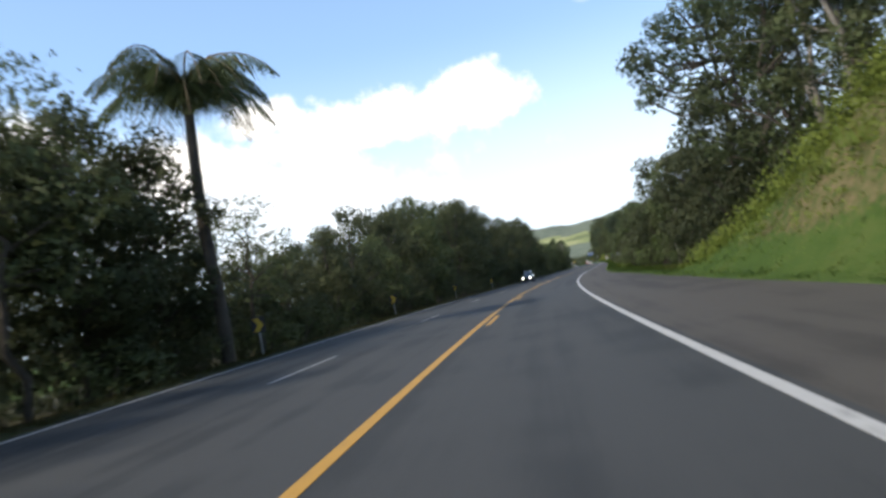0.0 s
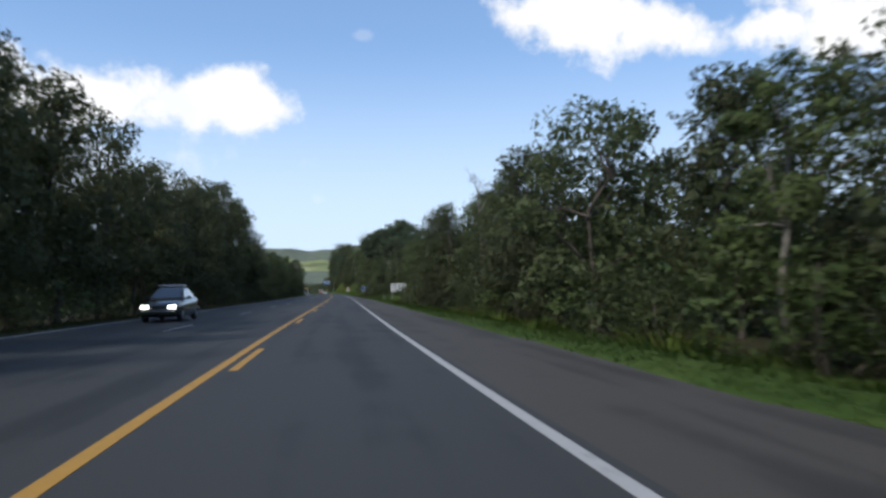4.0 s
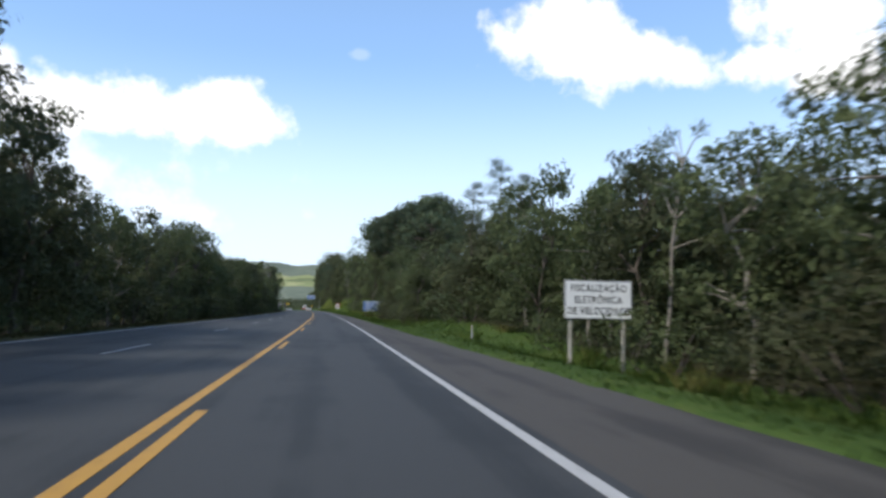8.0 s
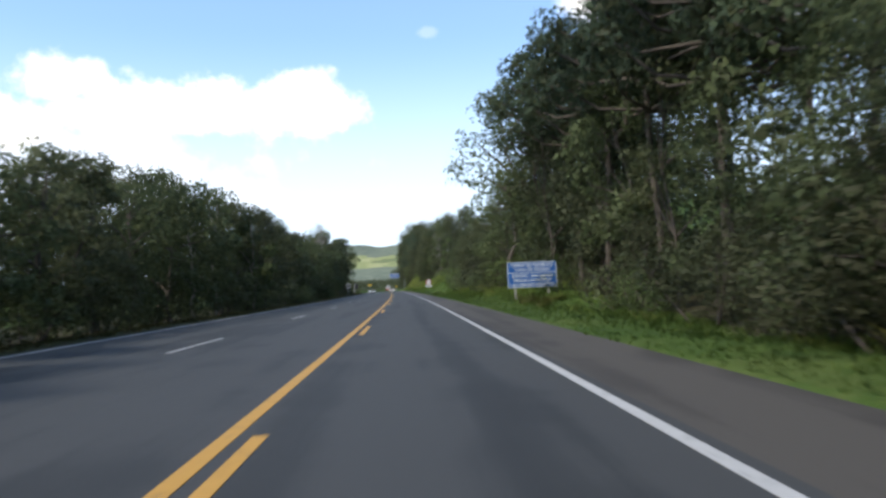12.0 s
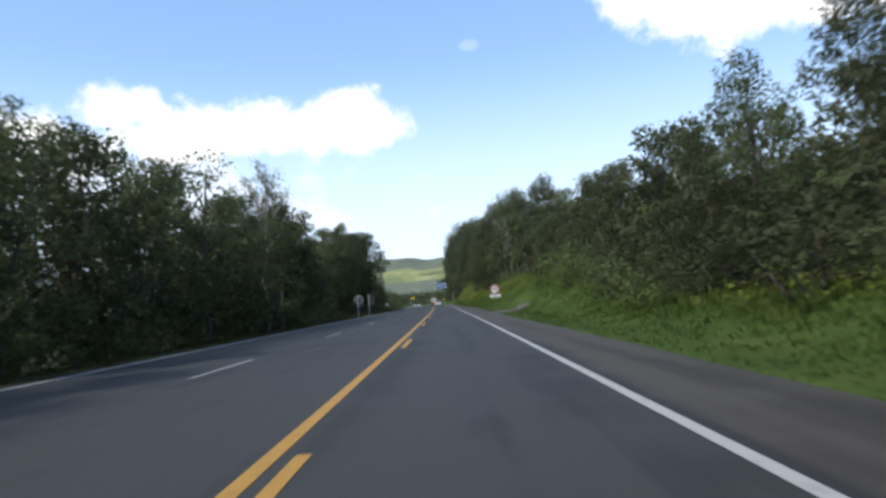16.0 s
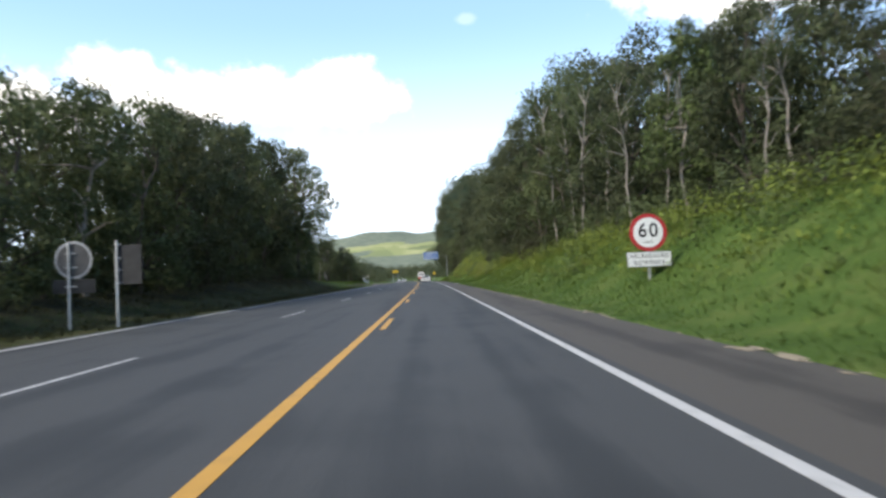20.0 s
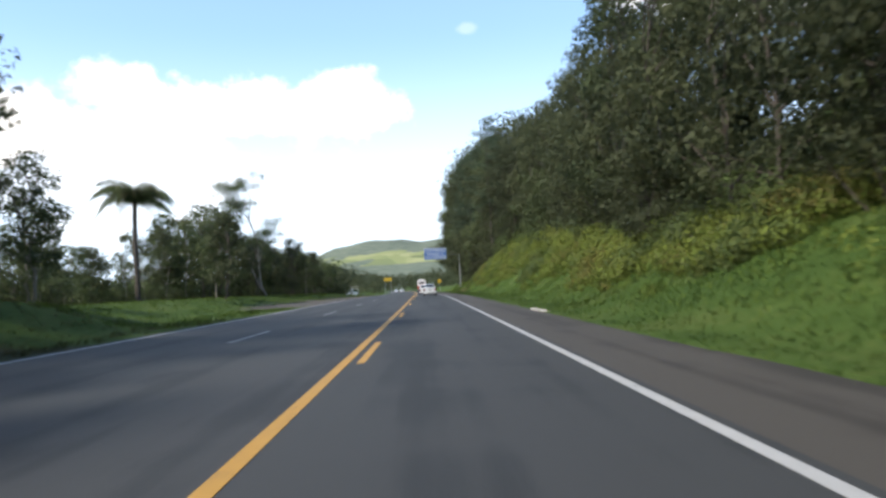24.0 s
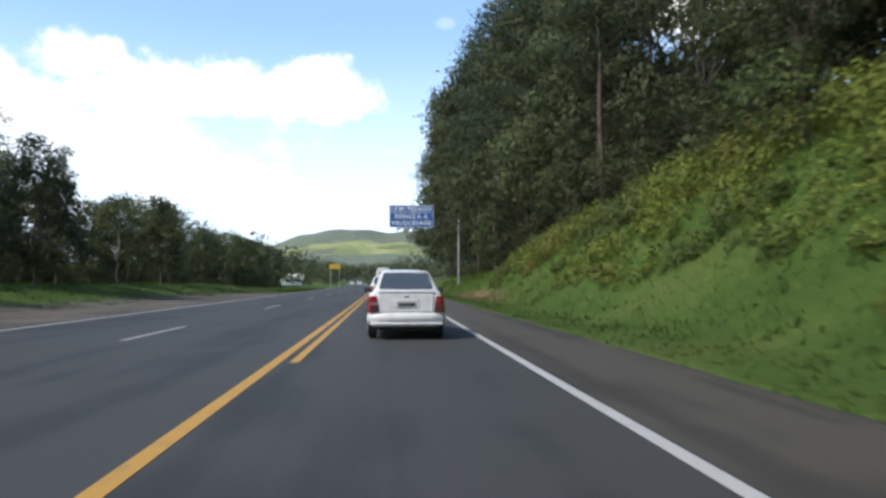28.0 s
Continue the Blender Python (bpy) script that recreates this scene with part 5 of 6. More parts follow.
    toe, edge = np.interp(s, BANK_S, BANK_TOE), np.interp(s, EDGE_RS, EDGE_RL)
    lat = toe + 2.5 + 0.5 * np.sin(s * 0.31) + 0.3 * np.sin(s * 0.83) + rng.random(len(s)) * np.maximum(edge - toe - 2.4, 0.5)
    x, y, h = on_road(s, lat)
    r = rng.uniform(0.22, 0.70, len(s)) * np.clip((lat - toe) / 4.0, 0.55, 1.25)
    c = np.stack([x, y, ground_z(s, lat) + r * 0.55], -1)
    patch = np.sin(s * 0.47 + lat * 0.9) + 0.8 * np.sin(s * 0.19 - lat * 1.3 + 2.0) + rng.normal(size=len(s)) * 0.45
    for pick, many, mat, what in (((patch > -1.35) & (patch <= 0.9), 98000, "scrub", "yellow-green"), (patch > 0.9, 46000, "leaf_light", "leafy green"), (patch <= -1.35, 20000, "dry_scrub", "brownish dry")):
        v, f, face = leaf_arrays(rng, c[pick], r[pick], int(many * 1.35), 0.128, flat=1.0, shell=0.5)
        # sprays inside the clumps, in the colour that has their shade in it
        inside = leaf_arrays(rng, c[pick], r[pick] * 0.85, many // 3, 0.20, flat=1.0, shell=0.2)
        tagged(new("bank_scrub", crown_mesh("bank_scrub", v, f, face, M[mat], *inside, M["inner_scrub_shaded"])), what + " scrub growing rank on the upper cut bank", "scrub", kind="stuff")
    # leafy green bushes on the bank beyond the side track
    s = np.concatenate([rng.uniform(296, 318, 90), rng.uniform(318, 345, 60), rng.uniform(345, 400, 50)])
    toe, edge = np.interp(s, BANK_S, BANK_TOE), np.interp(s, EDGE_RS, EDGE_RL)
    lat = toe + 1.4 + rng.random(len(s)) ** 0.6 * np.maximum(edge - toe - 1.2, 0.5)
    keep = drive_mask(s, lat) < 0.05
    s, lat, toe = s[keep], lat[keep], toe[keep]
    x, y, h = on_road(s, lat)
    r = rng.uniform(0.35, 0.8, len(s)) * np.clip((lat - toe) / 3.2, 0.5, 1.15)
    c = np.stack([x, y, ground_z(s, lat) + r * 0.45], -1)
    v, f, face = leaf_arrays(rng, c, r, 26000, 0.15, shell=0.45)
    tagged(new("bank_bushes", foliage_mesh("bank_bushes", v, f, face, M["leaf_light"])), "leafy green bushes on the grassy bank", "bushes", kind="stuff")
    # clumps of long grass on the banks
    for s in rng.uniform(2, 545, 90):
        toe, edge = np.interp(s, BANK_S, BANK_TOE), np.interp(s, EDGE_RS, EDGE_RL)
        lat = rng.uniform(toe + 1.8, max(toe + 2.2, edge - 0.3))
        if drive_mask(s, lat) > 0.02:
            continue
        plant("clump" if rng.random() < 0.1 else "clump_green", float(s), float(lat), rng.uniform(0.45, 0.85), rng.random() * 6.28, rng.uniform(1.2, 2.0), base=1.1)


def landmark_trees():
    """Single trees that stand out along the way."""
    plant("palm", 24.0, -9.9, 14.6, 0.4, 0.95)
    plant("palm", 467.0, -22.2, 12.2, 1.4, 1.05)
    plant("layered", 515.5, -22.1, 17.6, 0.05)
    plant("palm", 250.0, -17.0, 11.5, 2.0)
    plant("palm", 51.0, 12.6, 9.6, 1.0)
    plant("araucaria", 36.5, 12.0, 13.6, 1.0)
    plant("bare", 119.3, 11.6, 10.2, 0.5, 0.8)
    for s, lat, h, lean in ((26.2, 12.6, 11, -0.04), (22.9, 12.6, 11, -0.06), (27.4, 13.2, 12, -0.03), (20.0, 13.4, 12, -0.05)):
        plant("slender", s, lat, h, s, 1.2, lean=lean)
    for s, lat, h in ((322, -11.4, 13.4), (324.5, -11.9, 13.0), (327, -11.5, 13.5), (329.5, -12.2, 12.8), (332, -11.6, 13.2), (319.5, -11.8, 12.2), (326, -13.2, 12.4)):
        plant("bare" if h > 12.9 else "slender", s, lat, h, s, 0.9)
    for s, lat, h in ((378, 12.6, 10), (384, 14.0, 12.5), (391, 13.0, 13), (397, 13.8, 14), (366, 14.2, 8), (404, 13.4, 16), (259, 12.4, 15), (212, 11.8, 8.2), (193, 13, 9)):
        plant("slender", s, lat, h, s * 1.7, 0.85)
    for s, lat, h, k in ((232, 13.2, 15.6, "araucaria"), (237.5, 12.8, 16.2, "araucaria"), (244, 12.6, 15.6, "araucaria"), (251, 12.8, 16.2, "araucaria"), (225, 14.0, 13.4, "araucaria"), (240, 17.5, 17.5, "araucaria"), (258, 13.0, 16.5, "araucaria"), (178, 19, 10.0, "araucaria"), (206, 15.5, 8.4, "pine"), (189, 13.6, 12.4, "pine"), (193.5, 12.6, 11.4, "pine"), (185.5, 14.2, 10.8, "pine"), (136.5, 10.2, 9.4, "giant_mid"), (133, 10.8, 9.8, "giant_dark"), (140, 11, 8.0, "giant_mid"), (111, 11.6, 9.0, "giant_dark"), (106.5, 12.2, 9.6, "giant_mid"), (115, 12.4, 9.4, "giant_dark"),
                         (492, 18, 17.5, "giant_back"), (486, 19, 17.5, "giant_back"), (498, 18.5, 18.5, "giant_back"), (507, 11.4, 23, "pine"), (516, 13.0, 22, "pine"), (524, 11.6, 23, "pine"), (532, 10.6, 24, "pine"), (540, 10.4, 25, "pine"), (551, 11, 26, "pine"),
                         (165, -12.2, 14.5, "dark_b"), (346, 15.8, 8.5, "dark_a"), (350.5, 14.8, 7.8, "mid_a"), (343.5, 18.5, 9.5, "dark_a"), (348, 19, 9, "dark_a"), (332, -13.0, 11.8, "dark_a"), (330, -13.5, 10.5, "dark_a"), (20.5, -12.6, 10.2, "dark_a"), (24.5, -13.4, 10.4, "dark_a"), (17, -13.5, 10, "dark_a"), (210.5, -12.0, 10.6, "dark_b"), (211, -13.5, 10.2, "dark_b"),
                         (264, 10.6, 17.0, "spread"), (263.5, -10.6, 8.6, "light"), (503, -21, 9.0, "spread"), (498.5, -27, 13.4, "mid_b"), (485, -27, 8.5, "dark_b"), (477, -18, 9.3, "dark_b"), (480.5, -20, 9.6, "mid_b"), (519, -19, 9.5, "dark_a"), (524, -20, 8.6, "dark_b"), (532, -19, 7.6, "mid_b"), (543, -19, 9.0, "dark_b"), (548, -20, 8.6, "mid_a"), (383, -15, 12.5, "spread"), (372, -16, 10.0, "spread"), (440, -15.5, 7.4, "mid_b"), (447, -20, 6.5, "mid_b")):
        plant(k, s, lat, h, s * 0.7, 0.8 if k == "pine" else 1.0)


def woodland_stuff():
    """Deeper woods behind the first rows, and woods closing the far end, as one mass of foliage each."""
    rng = np.random.default_rng(91)
    for side, count in ((1, 44000), (-1, 30000)):
        s = np.concatenate([rng.uniform(-20, 600, 640), rng.uniform(400, 600, 420 if side > 0 else 0)])
        edge = np.interp(s, EDGE_RS, EDGE_RL) if side > 0 else -np.interp(s, EDGE_LS, EDGE_LL)
        top = np.interp(s, TOP_RS, TOP_RZ) if side > 0 else np.interp(s, TOP_LS, TOP_LZ)
        lat = side * (edge + rng.uniform(6.0, 20, len(s)))
        x, y, h = on_road(s, lat)
        z0 = ground_z(s, lat)
        hgt = np.clip(top * 0.95, 4, 30)
        z = np.maximum(z0, 0) * 0.5 + rng.random(len(s)) * np.maximum(hgt * 0.9 - 1.6 - np.maximum(z0, 0) * 0.3, 2)
        c = np.stack([x, y, z], -1)
        r = rng.uniform(1.6, 2.8, len(s))
        v, f, face = leaf_arrays(rng, c, r, int(count * 0.8), 0.58, shell=0.5)
        inside = leaf_arrays(rng, c, r * 0.85, int(count * 0.6), 0.62, shell=0.2)
        tagged(new("woodland", crown_mesh("woodland", v, f, face, M["leaf_dark" if side < 0 else "leaf_mid"], *inside, M["inner_dark"])), "deep green woods behind the roadside trees", "woods", kind="stuff")
    s = np.concatenate([rng.uniform(590, 1150, 500), rng.uniform(900, 1300, 300)])
    lat = np.concatenate([np.where(rng.random(500) < 0.5, -1, 1) * rng.uniform(16, 60, 500), rng.uniform(-260, 260, 300)])
    lat = np.where(np.abs(lat) < 14, 16, lat)
    s, lat = np.concatenate([s, rng.uniform(820, 960, 260)]), np.concatenate([lat, np.where(rng.random(260) < 0.75, -1, 1) * rng.uniform(10, 130, 260)])
    s, lat = np.concatenate([s, rng.uniform(760, 930, 420)]), np.concatenate([lat, np.where(rng.random(420) < 0.55, -1, 1) * rng.uniform(9, 150, 420)])
    s, lat = np.concatenate([s, rng.uniform(1000, 1080, 150)]), np.concatenate([lat, rng.uniform(-18, 18, 150)])
    x, y, h = on_road(s, lat)
    c = np.stack([x, y, rng.uniform(0.5, 10.5, len(s)) + 0.012 * np.clip(s - 700, 0, 600) * rng.random(len(s)) + grade(s)], -1)
    v, f, face = leaf_arrays(rng, c, rng.uniform(2.0, 4.2, len(s)), 74000, 1.25, shell=0.5)
    tagged(new("far_woods", foliage_mesh("far_woods", v, f, face, M["leaf_dark"])), "far tree belts along the road towards the hill", "woods", kind="stuff")


def grass_stuff():
    """Mown verge grass and the longer grass of the banks, blade by blade."""
    rng = np.random.default_rng(55)

    def field(name, v, f, face, mat):
        return new(name, foliage_mesh(name, v, f, face, mat))

    def blades(s, lat, tall, wide, n, spread=0.14):
        s, lat = np.repeat(s, n), np.repeat(lat, n)
        tall = np.repeat(tall, n) * rng.uniform(0.5, 1.2, len(s))
        s, lat = s + rng.normal(size=len(s)) * spread, lat + rng.normal(size=len(s)) * spread
        x, y, h = on_road(s, lat)
        z = ground_z(s, lat)
        b = np.stack([x, y, z - 0.02], -1)
        a = rng.random(len(s)) * 2 * np.pi
        d = np.stack([np.cos(a), np.sin(a), np.zeros(len(s))], -1)
        w = np.stack([-d[:, 1], d[:, 0], np.zeros(len(s))], -1) * wide
        up = np.array([0, 0, 1.0])
        tip = b + up * tall[:, None] + d * (tall * rng.uniform(0.7, 1.7, len(s)))[:, None]
        v = np.stack([b - w, b + w, tip], 1).reshape(-1, 3)
        fall = (ground_z(s, lat + 0.3) - ground_z(s, lat - 0.3)) / 0.6
        fall = np.clip(fall, -1.5, 1.5)
        slope = np.stack([-fall * np.cos(h), -fall * np.sin(h), np.ones(len(s))], -1)
        slope = slope / np.linalg.norm(slope, axis=1)[:, None] + rng.normal(size=(len(s), 3)) * 0.22
        return v, np.arange(len(v)).reshape(-1, 3), slope / np.linalg.norm(slope, axis=1)[:, None]

    s = rng.uniform(-5, 560, 21000)
    toe, edge = np.interp(s, BANK_S, BANK_TOE), np.interp(s, EDGE_RS, EDGE_RL)
    near = shoulder_edge(s)
    lat = near + 0.05 + rng.random(len(s)) ** 1.4 * np.maximum(edge - near, 0.6)
    keep = ((drive_mask(s, lat) < 0.3 + 0.4 * rng.random(len(s))) | (lat > 9.4)) & ~((s > 4) & (s < 30) & (lat > 8.6) & (lat < 11.6) & (rng.random(len(s)) < 0.7))
    s, lat, toe, near = s[keep], lat[keep], toe[keep], near[keep]
    v, f, face = blades(s, lat, 0.08 + 0.13 * smooth(0.3, 3.0, lat - near), 0.018, 5, 0.22)
    tagged(field("verge_grass", v, f, face, M["grass"]), "bright green grass along the shoulder", "grass", kind="stuff")
    s = np.concatenate([rng.uniform(0, 35, 500), rng.uniform(240, 345, 6500), rng.uniform(345, 560, 11000)])
    toe, edge, hb = np.interp(s, BANK_S, BANK_TOE), np.interp(s, EDGE_RS, EDGE_RL), np.interp(s, BANK_S, BANK_H)
    lat = toe + 1.0 + rng.random(len(s)) * np.maximum(edge - toe - 0.6, 0.5)
    keep = drive_mask(s, lat) < 0.3
    s, lat, toe, hb = s[keep], lat[keep], toe[keep], hb[keep]
    m = (lat > toe + 0.8 + rng.random(len(s)) * 1.4) & (hb > 0.6)
    v, f, face = blades(s[m], lat[m], 0.11 + 0.09 * rng.random(m.sum()), 0.015, 6, 0.4)
    tagged(field("bank_grass", v, f, face, M["bank_grass"]), "long yellow-green grass on the cut bank", "grass", kind="stuff")
    for s0, s1, n, tall, mat, label in ((-5, 442, 9000, 0.16, "verge_dull", "dull olive grass and litter between the edge line and the dark forest"), (436, 600, 5200, 0.2, "grass", "green grass between the gravel lay-by and the trees")):
        s = rng.uniform(s0, s1, n)
        edge = np.interp(s, EDGE_LS, EDGE_LL)
        lat = EDGE_L - 0.1 - rng.random(n) ** 1.2 * (-edge - 8.0)
        keep = ~((s > 460) & (s < 545) & (lat > -12.2))
        v, f, face = blades(s[keep], lat[keep], np.full(keep.sum(), tall), 0.02, 6)
        tagged(field("verge_grass", v, f, face, M[mat]), label, "grass", kind="stuff")


# ---- road signs ----
def letter_mesh(ch, size, bold):
    cu = bpy.data.curves.new("letter", "FONT")
    cu.body, cu.size, cu.extrude, cu.offset, cu.align_y = ch, size, 0.002, bold, "CENTER"
    tmp = new("letter_curve", cu)
    bpy.context.view_layer.update()
    me = bpy.data.meshes.new_from_object(tmp.evaluated_get(bpy.context.evaluated_depsgraph_get()))
    bpy.data.objects.remove(tmp)
    bpy.data.curves.remove(cu)
    return me


def text_mesh(name, body, size, x, z, y, material, parent, width, bold=0.0):
    """Lettering, letter by letter, centred at x, z on the face of a sign and set to the given width."""
    made, pen = [], 0.0
    for ch in body:
        if ch == " ":
            pen += size * 0.30
            continue
        me = letter_mesh(ch, size, bold)
        me.materials.append(material)
        xs = [v.co.x for v in me.vertices]
        made.append((me, pen - min(xs)))
        pen += max(xs) - min(xs) + size * 0.13
    k = width / (pen - size * 0.13)
    for me, o in made:
        ob = new("letter", me)
        ob.parent = parent
        ob.matrix_basis = Matrix.Translation((x - width / 2 + o * k, y, z)) @ Euler((math.pi / 2, 0, 0)).to_matrix().to_4x4() @ Matrix.Diagonal((k, 1, 1, 1))


def board(parent, cx, cz, w, h, material, border, rim=0.035, y=0.0):
    """A sheet-metal sign face with a raised border, facing the traffic."""
    face = part("sign_panel", box(cx, y, cz, w, 0.03, h, 0.008), material, parent)
    for nm, x, z, a, b in (("border", cx, cz + h / 2 - rim * 0.9, w - rim, rim), ("border", cx, cz - h / 2 + rim * 0.9, w - rim, rim),
                           ("border", cx - w / 2 + rim * 0.9, cz, rim, h - rim * 2.8), ("border", cx + w / 2 - rim * 0.9, cz, rim, h - rim * 2.8)):
        part(nm, box(x, y - 0.018, z, a, 0.006, b), border, parent)
    return face


def white_speed_camera_sign():
    loc, h = place(159.4, 9.0)
    e = thing("speed_check_sign", Vector((loc.x, loc.y, 0)), h, "white rectangular road sign with dark lettering on two posts", "road sign", "road signs")
    for x, zb in ((-0.80, -0.6), (0.75, -0.75)):
        part("post", box(x, 0.07, (zb + 1.9) / 2, 0.09, 0.09, 1.9 - zb, 0.012), M["post_wood"], e)
    board(e, 0, 1.53, 1.98, 1.08, M["sign_white"], M["sign_black"], 0.022)
    for body, z, w in (("FISCALIZAÇÃO", 1.84, 1.62), ("ELETRÔNICA", 1.52, 1.38), ("DE VELOCIDADE", 1.21, 1.78)):
        text_mesh("lettering", body, 0.28, 0, z, -0.018, M["sign_black"], e, w, 0.006)


def blue_toll_sign():
    loc, h = place(248.0, 9.0)
    e = thing("toll_payment_sign", Vector((loc.x, loc.y, 0)), h, "blue rectangular toll payment sign with white lettering on two posts", "road sign", "road signs")
    for x in (-1.02, 0.95):
        part("post", box(x, 0.08, 0.95, 0.10, 0.10, 2.6, 0.012), M["post_wood"], e)
    board(e, 0, 1.62, 2.95, 1.52, M["sign_blue"], M["sign_white"], 0.03)
    part("divider", box(0, -0.018, 1.74, 2.88, 0.006, 0.03), M["sign_white"], e)
    for body, z, w, sz in (("FORMAS DE PAGAMENTO", 2.18, 2.5, 0.24), ("TARIFA DO PEDÁGIO", 1.92, 2.1, 0.24), ("PEDÁGIO ELETRÔNICO", 1.29, 2.2, 0.22), ("VALE PEDÁGIO NACIONAL", 1.03, 2.65, 0.22)):
        text_mesh("lettering", body, sz, 0, z, -0.018, M["sign_white"], e, w, 0.004)
    text_mesh("lettering", "DINHEIRO", 0.22, -0.72, 1.55, -0.018, M["sign_white"], e, 0.95, 0.004)
    for x, w in ((0.12, 0.42), (0.62, 0.36), (1.05, 0.40)):
        part("small_print", box(x, -0.018, 1.54, w, 0.005, 0.06), M["sign_white"], e)


def speed_limit_sign():
    loc, h = place(362.0, 8.38)
    e = thing("speed_limit_sign", Vector((loc.x, loc.y, 0)), h, "round white speed limit sign with red rim above a white plate", "road sign", "road signs")
    part("post", rod((0, 0.05, 0.0), (0, 0.05, 2.7), 0.04), M["steel"], e)

    def disc(nm, r, y, t, mat):
        bm = bmesh.new()
        bmesh.ops.create_cone(bm, cap_ends=True, segments=48, radius1=r, radius2=r, depth=t, matrix=Matrix.Translation((0, y, 2.25)) @ Matrix.Rotation(math.pi / 2, 4, "X"))
        return part(nm, bm, mat, e)

    disc("red_rim", 0.60, 0.0, 0.03, M["sign_red"])
    disc("white_face", 0.475, -0.006, 0.03, M["sign_white"])
    text_mesh("lettering", "60", 0.62, 0, 2.30, -0.023, M["sign_black"], e, 0.62, 0.010)
    text_mesh("lettering", "km/h", 0.14, 0, 1.95, -0.023, M["sign_black"], e, 0.32)
    board(e, 0, 1.40, 1.42, 0.48, M["sign_white"], M["sign_black"], 0.014)
    text_mesh("lettering", "FISCALIZAÇÃO", 0.17, 0, 1.50, -0.018, M["sign_black"], e, 1.2, 0.002)
    text_mesh("lettering", "ELETRÔNICA", 0.17, 0, 1.29, -0.018, M["sign_black"], e, 1.0, 0.002)


def sign_seen_from_behind():
    loc, h = place(361.3, -9.5)
    e = thing("round_sign", Vector((loc.x, loc.y, -0.1)), h, "grey back of a round metal road sign on a post", "road sign", "road signs")
    part("post", rod((0, 0, -0.2), (0, 0, 2.75), 0.036), M["post_pale"], e)
    bm = bmesh.new()
    bmesh.ops.create_cone(bm, cap_ends=True, segments=40, radius1=0.56, radius2=0.56, depth=0.02, matrix=Matrix.Translation((0.12, 0.07, 2.2)) @ Matrix.Rotation(math.pi / 2, 4, "X"))
    disc = part("sign_panel", bm, M["sign_back"], e)
    bm = bmesh.new()
    turns = 40
    rings = [[bm.verts.new((0.12 + r * math.cos(2 * math.pi * k / turns), y, 2.2 + r * math.sin(2 * math.pi * k / turns))) for k in range(turns)] for r, y in ((0.50, 0.058), (0.50, 0.050), (0.57, 0.050), (0.57, 0.058))]
    for a, c in ((0, 1), (1, 2), (2, 3)):
        for k in range(turns):
            bm.faces.new([rings[a][k], rings[a][(k + 1) % turns], rings[c][(k + 1) % turns], rings[c][k]])
    part("pale_rim", bm, M["steel"], disc)
    part("plate_back", box(0.12, 0.07, 1.40, 1.3, 0.02, 0.42, 0.006), M["trim"], e)
    for z in (1.4, 1.98, 2.4):
        part("bracket", box(0.05, 0.035, z, 0.34, 0.04, 0.045, 0.006), M["steel"], e)
    loc, h = place(361.3, -8.06)
    e = thing("sign_post", Vector((loc.x, loc.y, -0.1)), h, "pale steel post with brackets behind a dark plate", "sign post", "road signs")
    part("post", rod((0, 0, -0.2), (0, 0, 2.75), 0.036), M["post_pale"], e)
    part("plate_back", box(0.32, 0.07, 2.0, 0.8, 0.02, 1.2, 0.006), M["trim"], e)
    for z in (1.45, 1.85, 2.2, 2.62):
        part("bracket", box(0.02, 0.035, z, 0.20, 0.04, 0.045, 0.006), M["steel"], e)


def overhead_toll_sign():
    loc, h = place(544.0, 8.85)
    e = thing("overhead_sign", Vector((loc.x, loc.y, 0)), h, "blue overhead toll sign with white lettering on a cantilever pole", "overhead sign", "road signs")
    part("pole", rod((0, 0.1, -1.2), (0, 0.1, 7.0), 0.10, 0.08, 14), M["steel"], e)
    part("base_plate", box(0, 0.1, 0.0, 0.6, 0.6, 0.9, 0.01), M["concrete"], e)
    part("arm", rod((0.05, 0.14, 6.92), (-6.6, 0.14, 6.98), 0.055, 0.045, 12), M["sign_back"], e)
    for x in (-6.2, -4.6, -3.0):
        part("strut", box(x, 0.05, 7.2, 0.07, 0.07, 2.1, 0.01), M["steel"], e)
    board(e, -4.66, 7.25, 4.34, 2.2, M["sign_blue"], M["sign_white"], 0.045)
    part("divider", box(-4.66, -0.018, 7.62, 4.2, 0.006, 0.045), M["sign_white"], e)
    part("divider", box(-5.23, -0.018, 8.0, 0.045, 0.006, 0.66), M["sign_white"], e)
    for body, x, z, w in (("1 KM", -6.06, 7.97, 1.2), ("PEDÁGIO", -3.86, 7.97, 2.3), ("REDUZA A", -4.66, 7.22, 3.2), ("VELOCIDADE", -4.66, 6.58, 3.9)):
        text_mesh("lettering", body, 0.55, x, z, -0.018, M["sign_white"], e, w, 0.014)


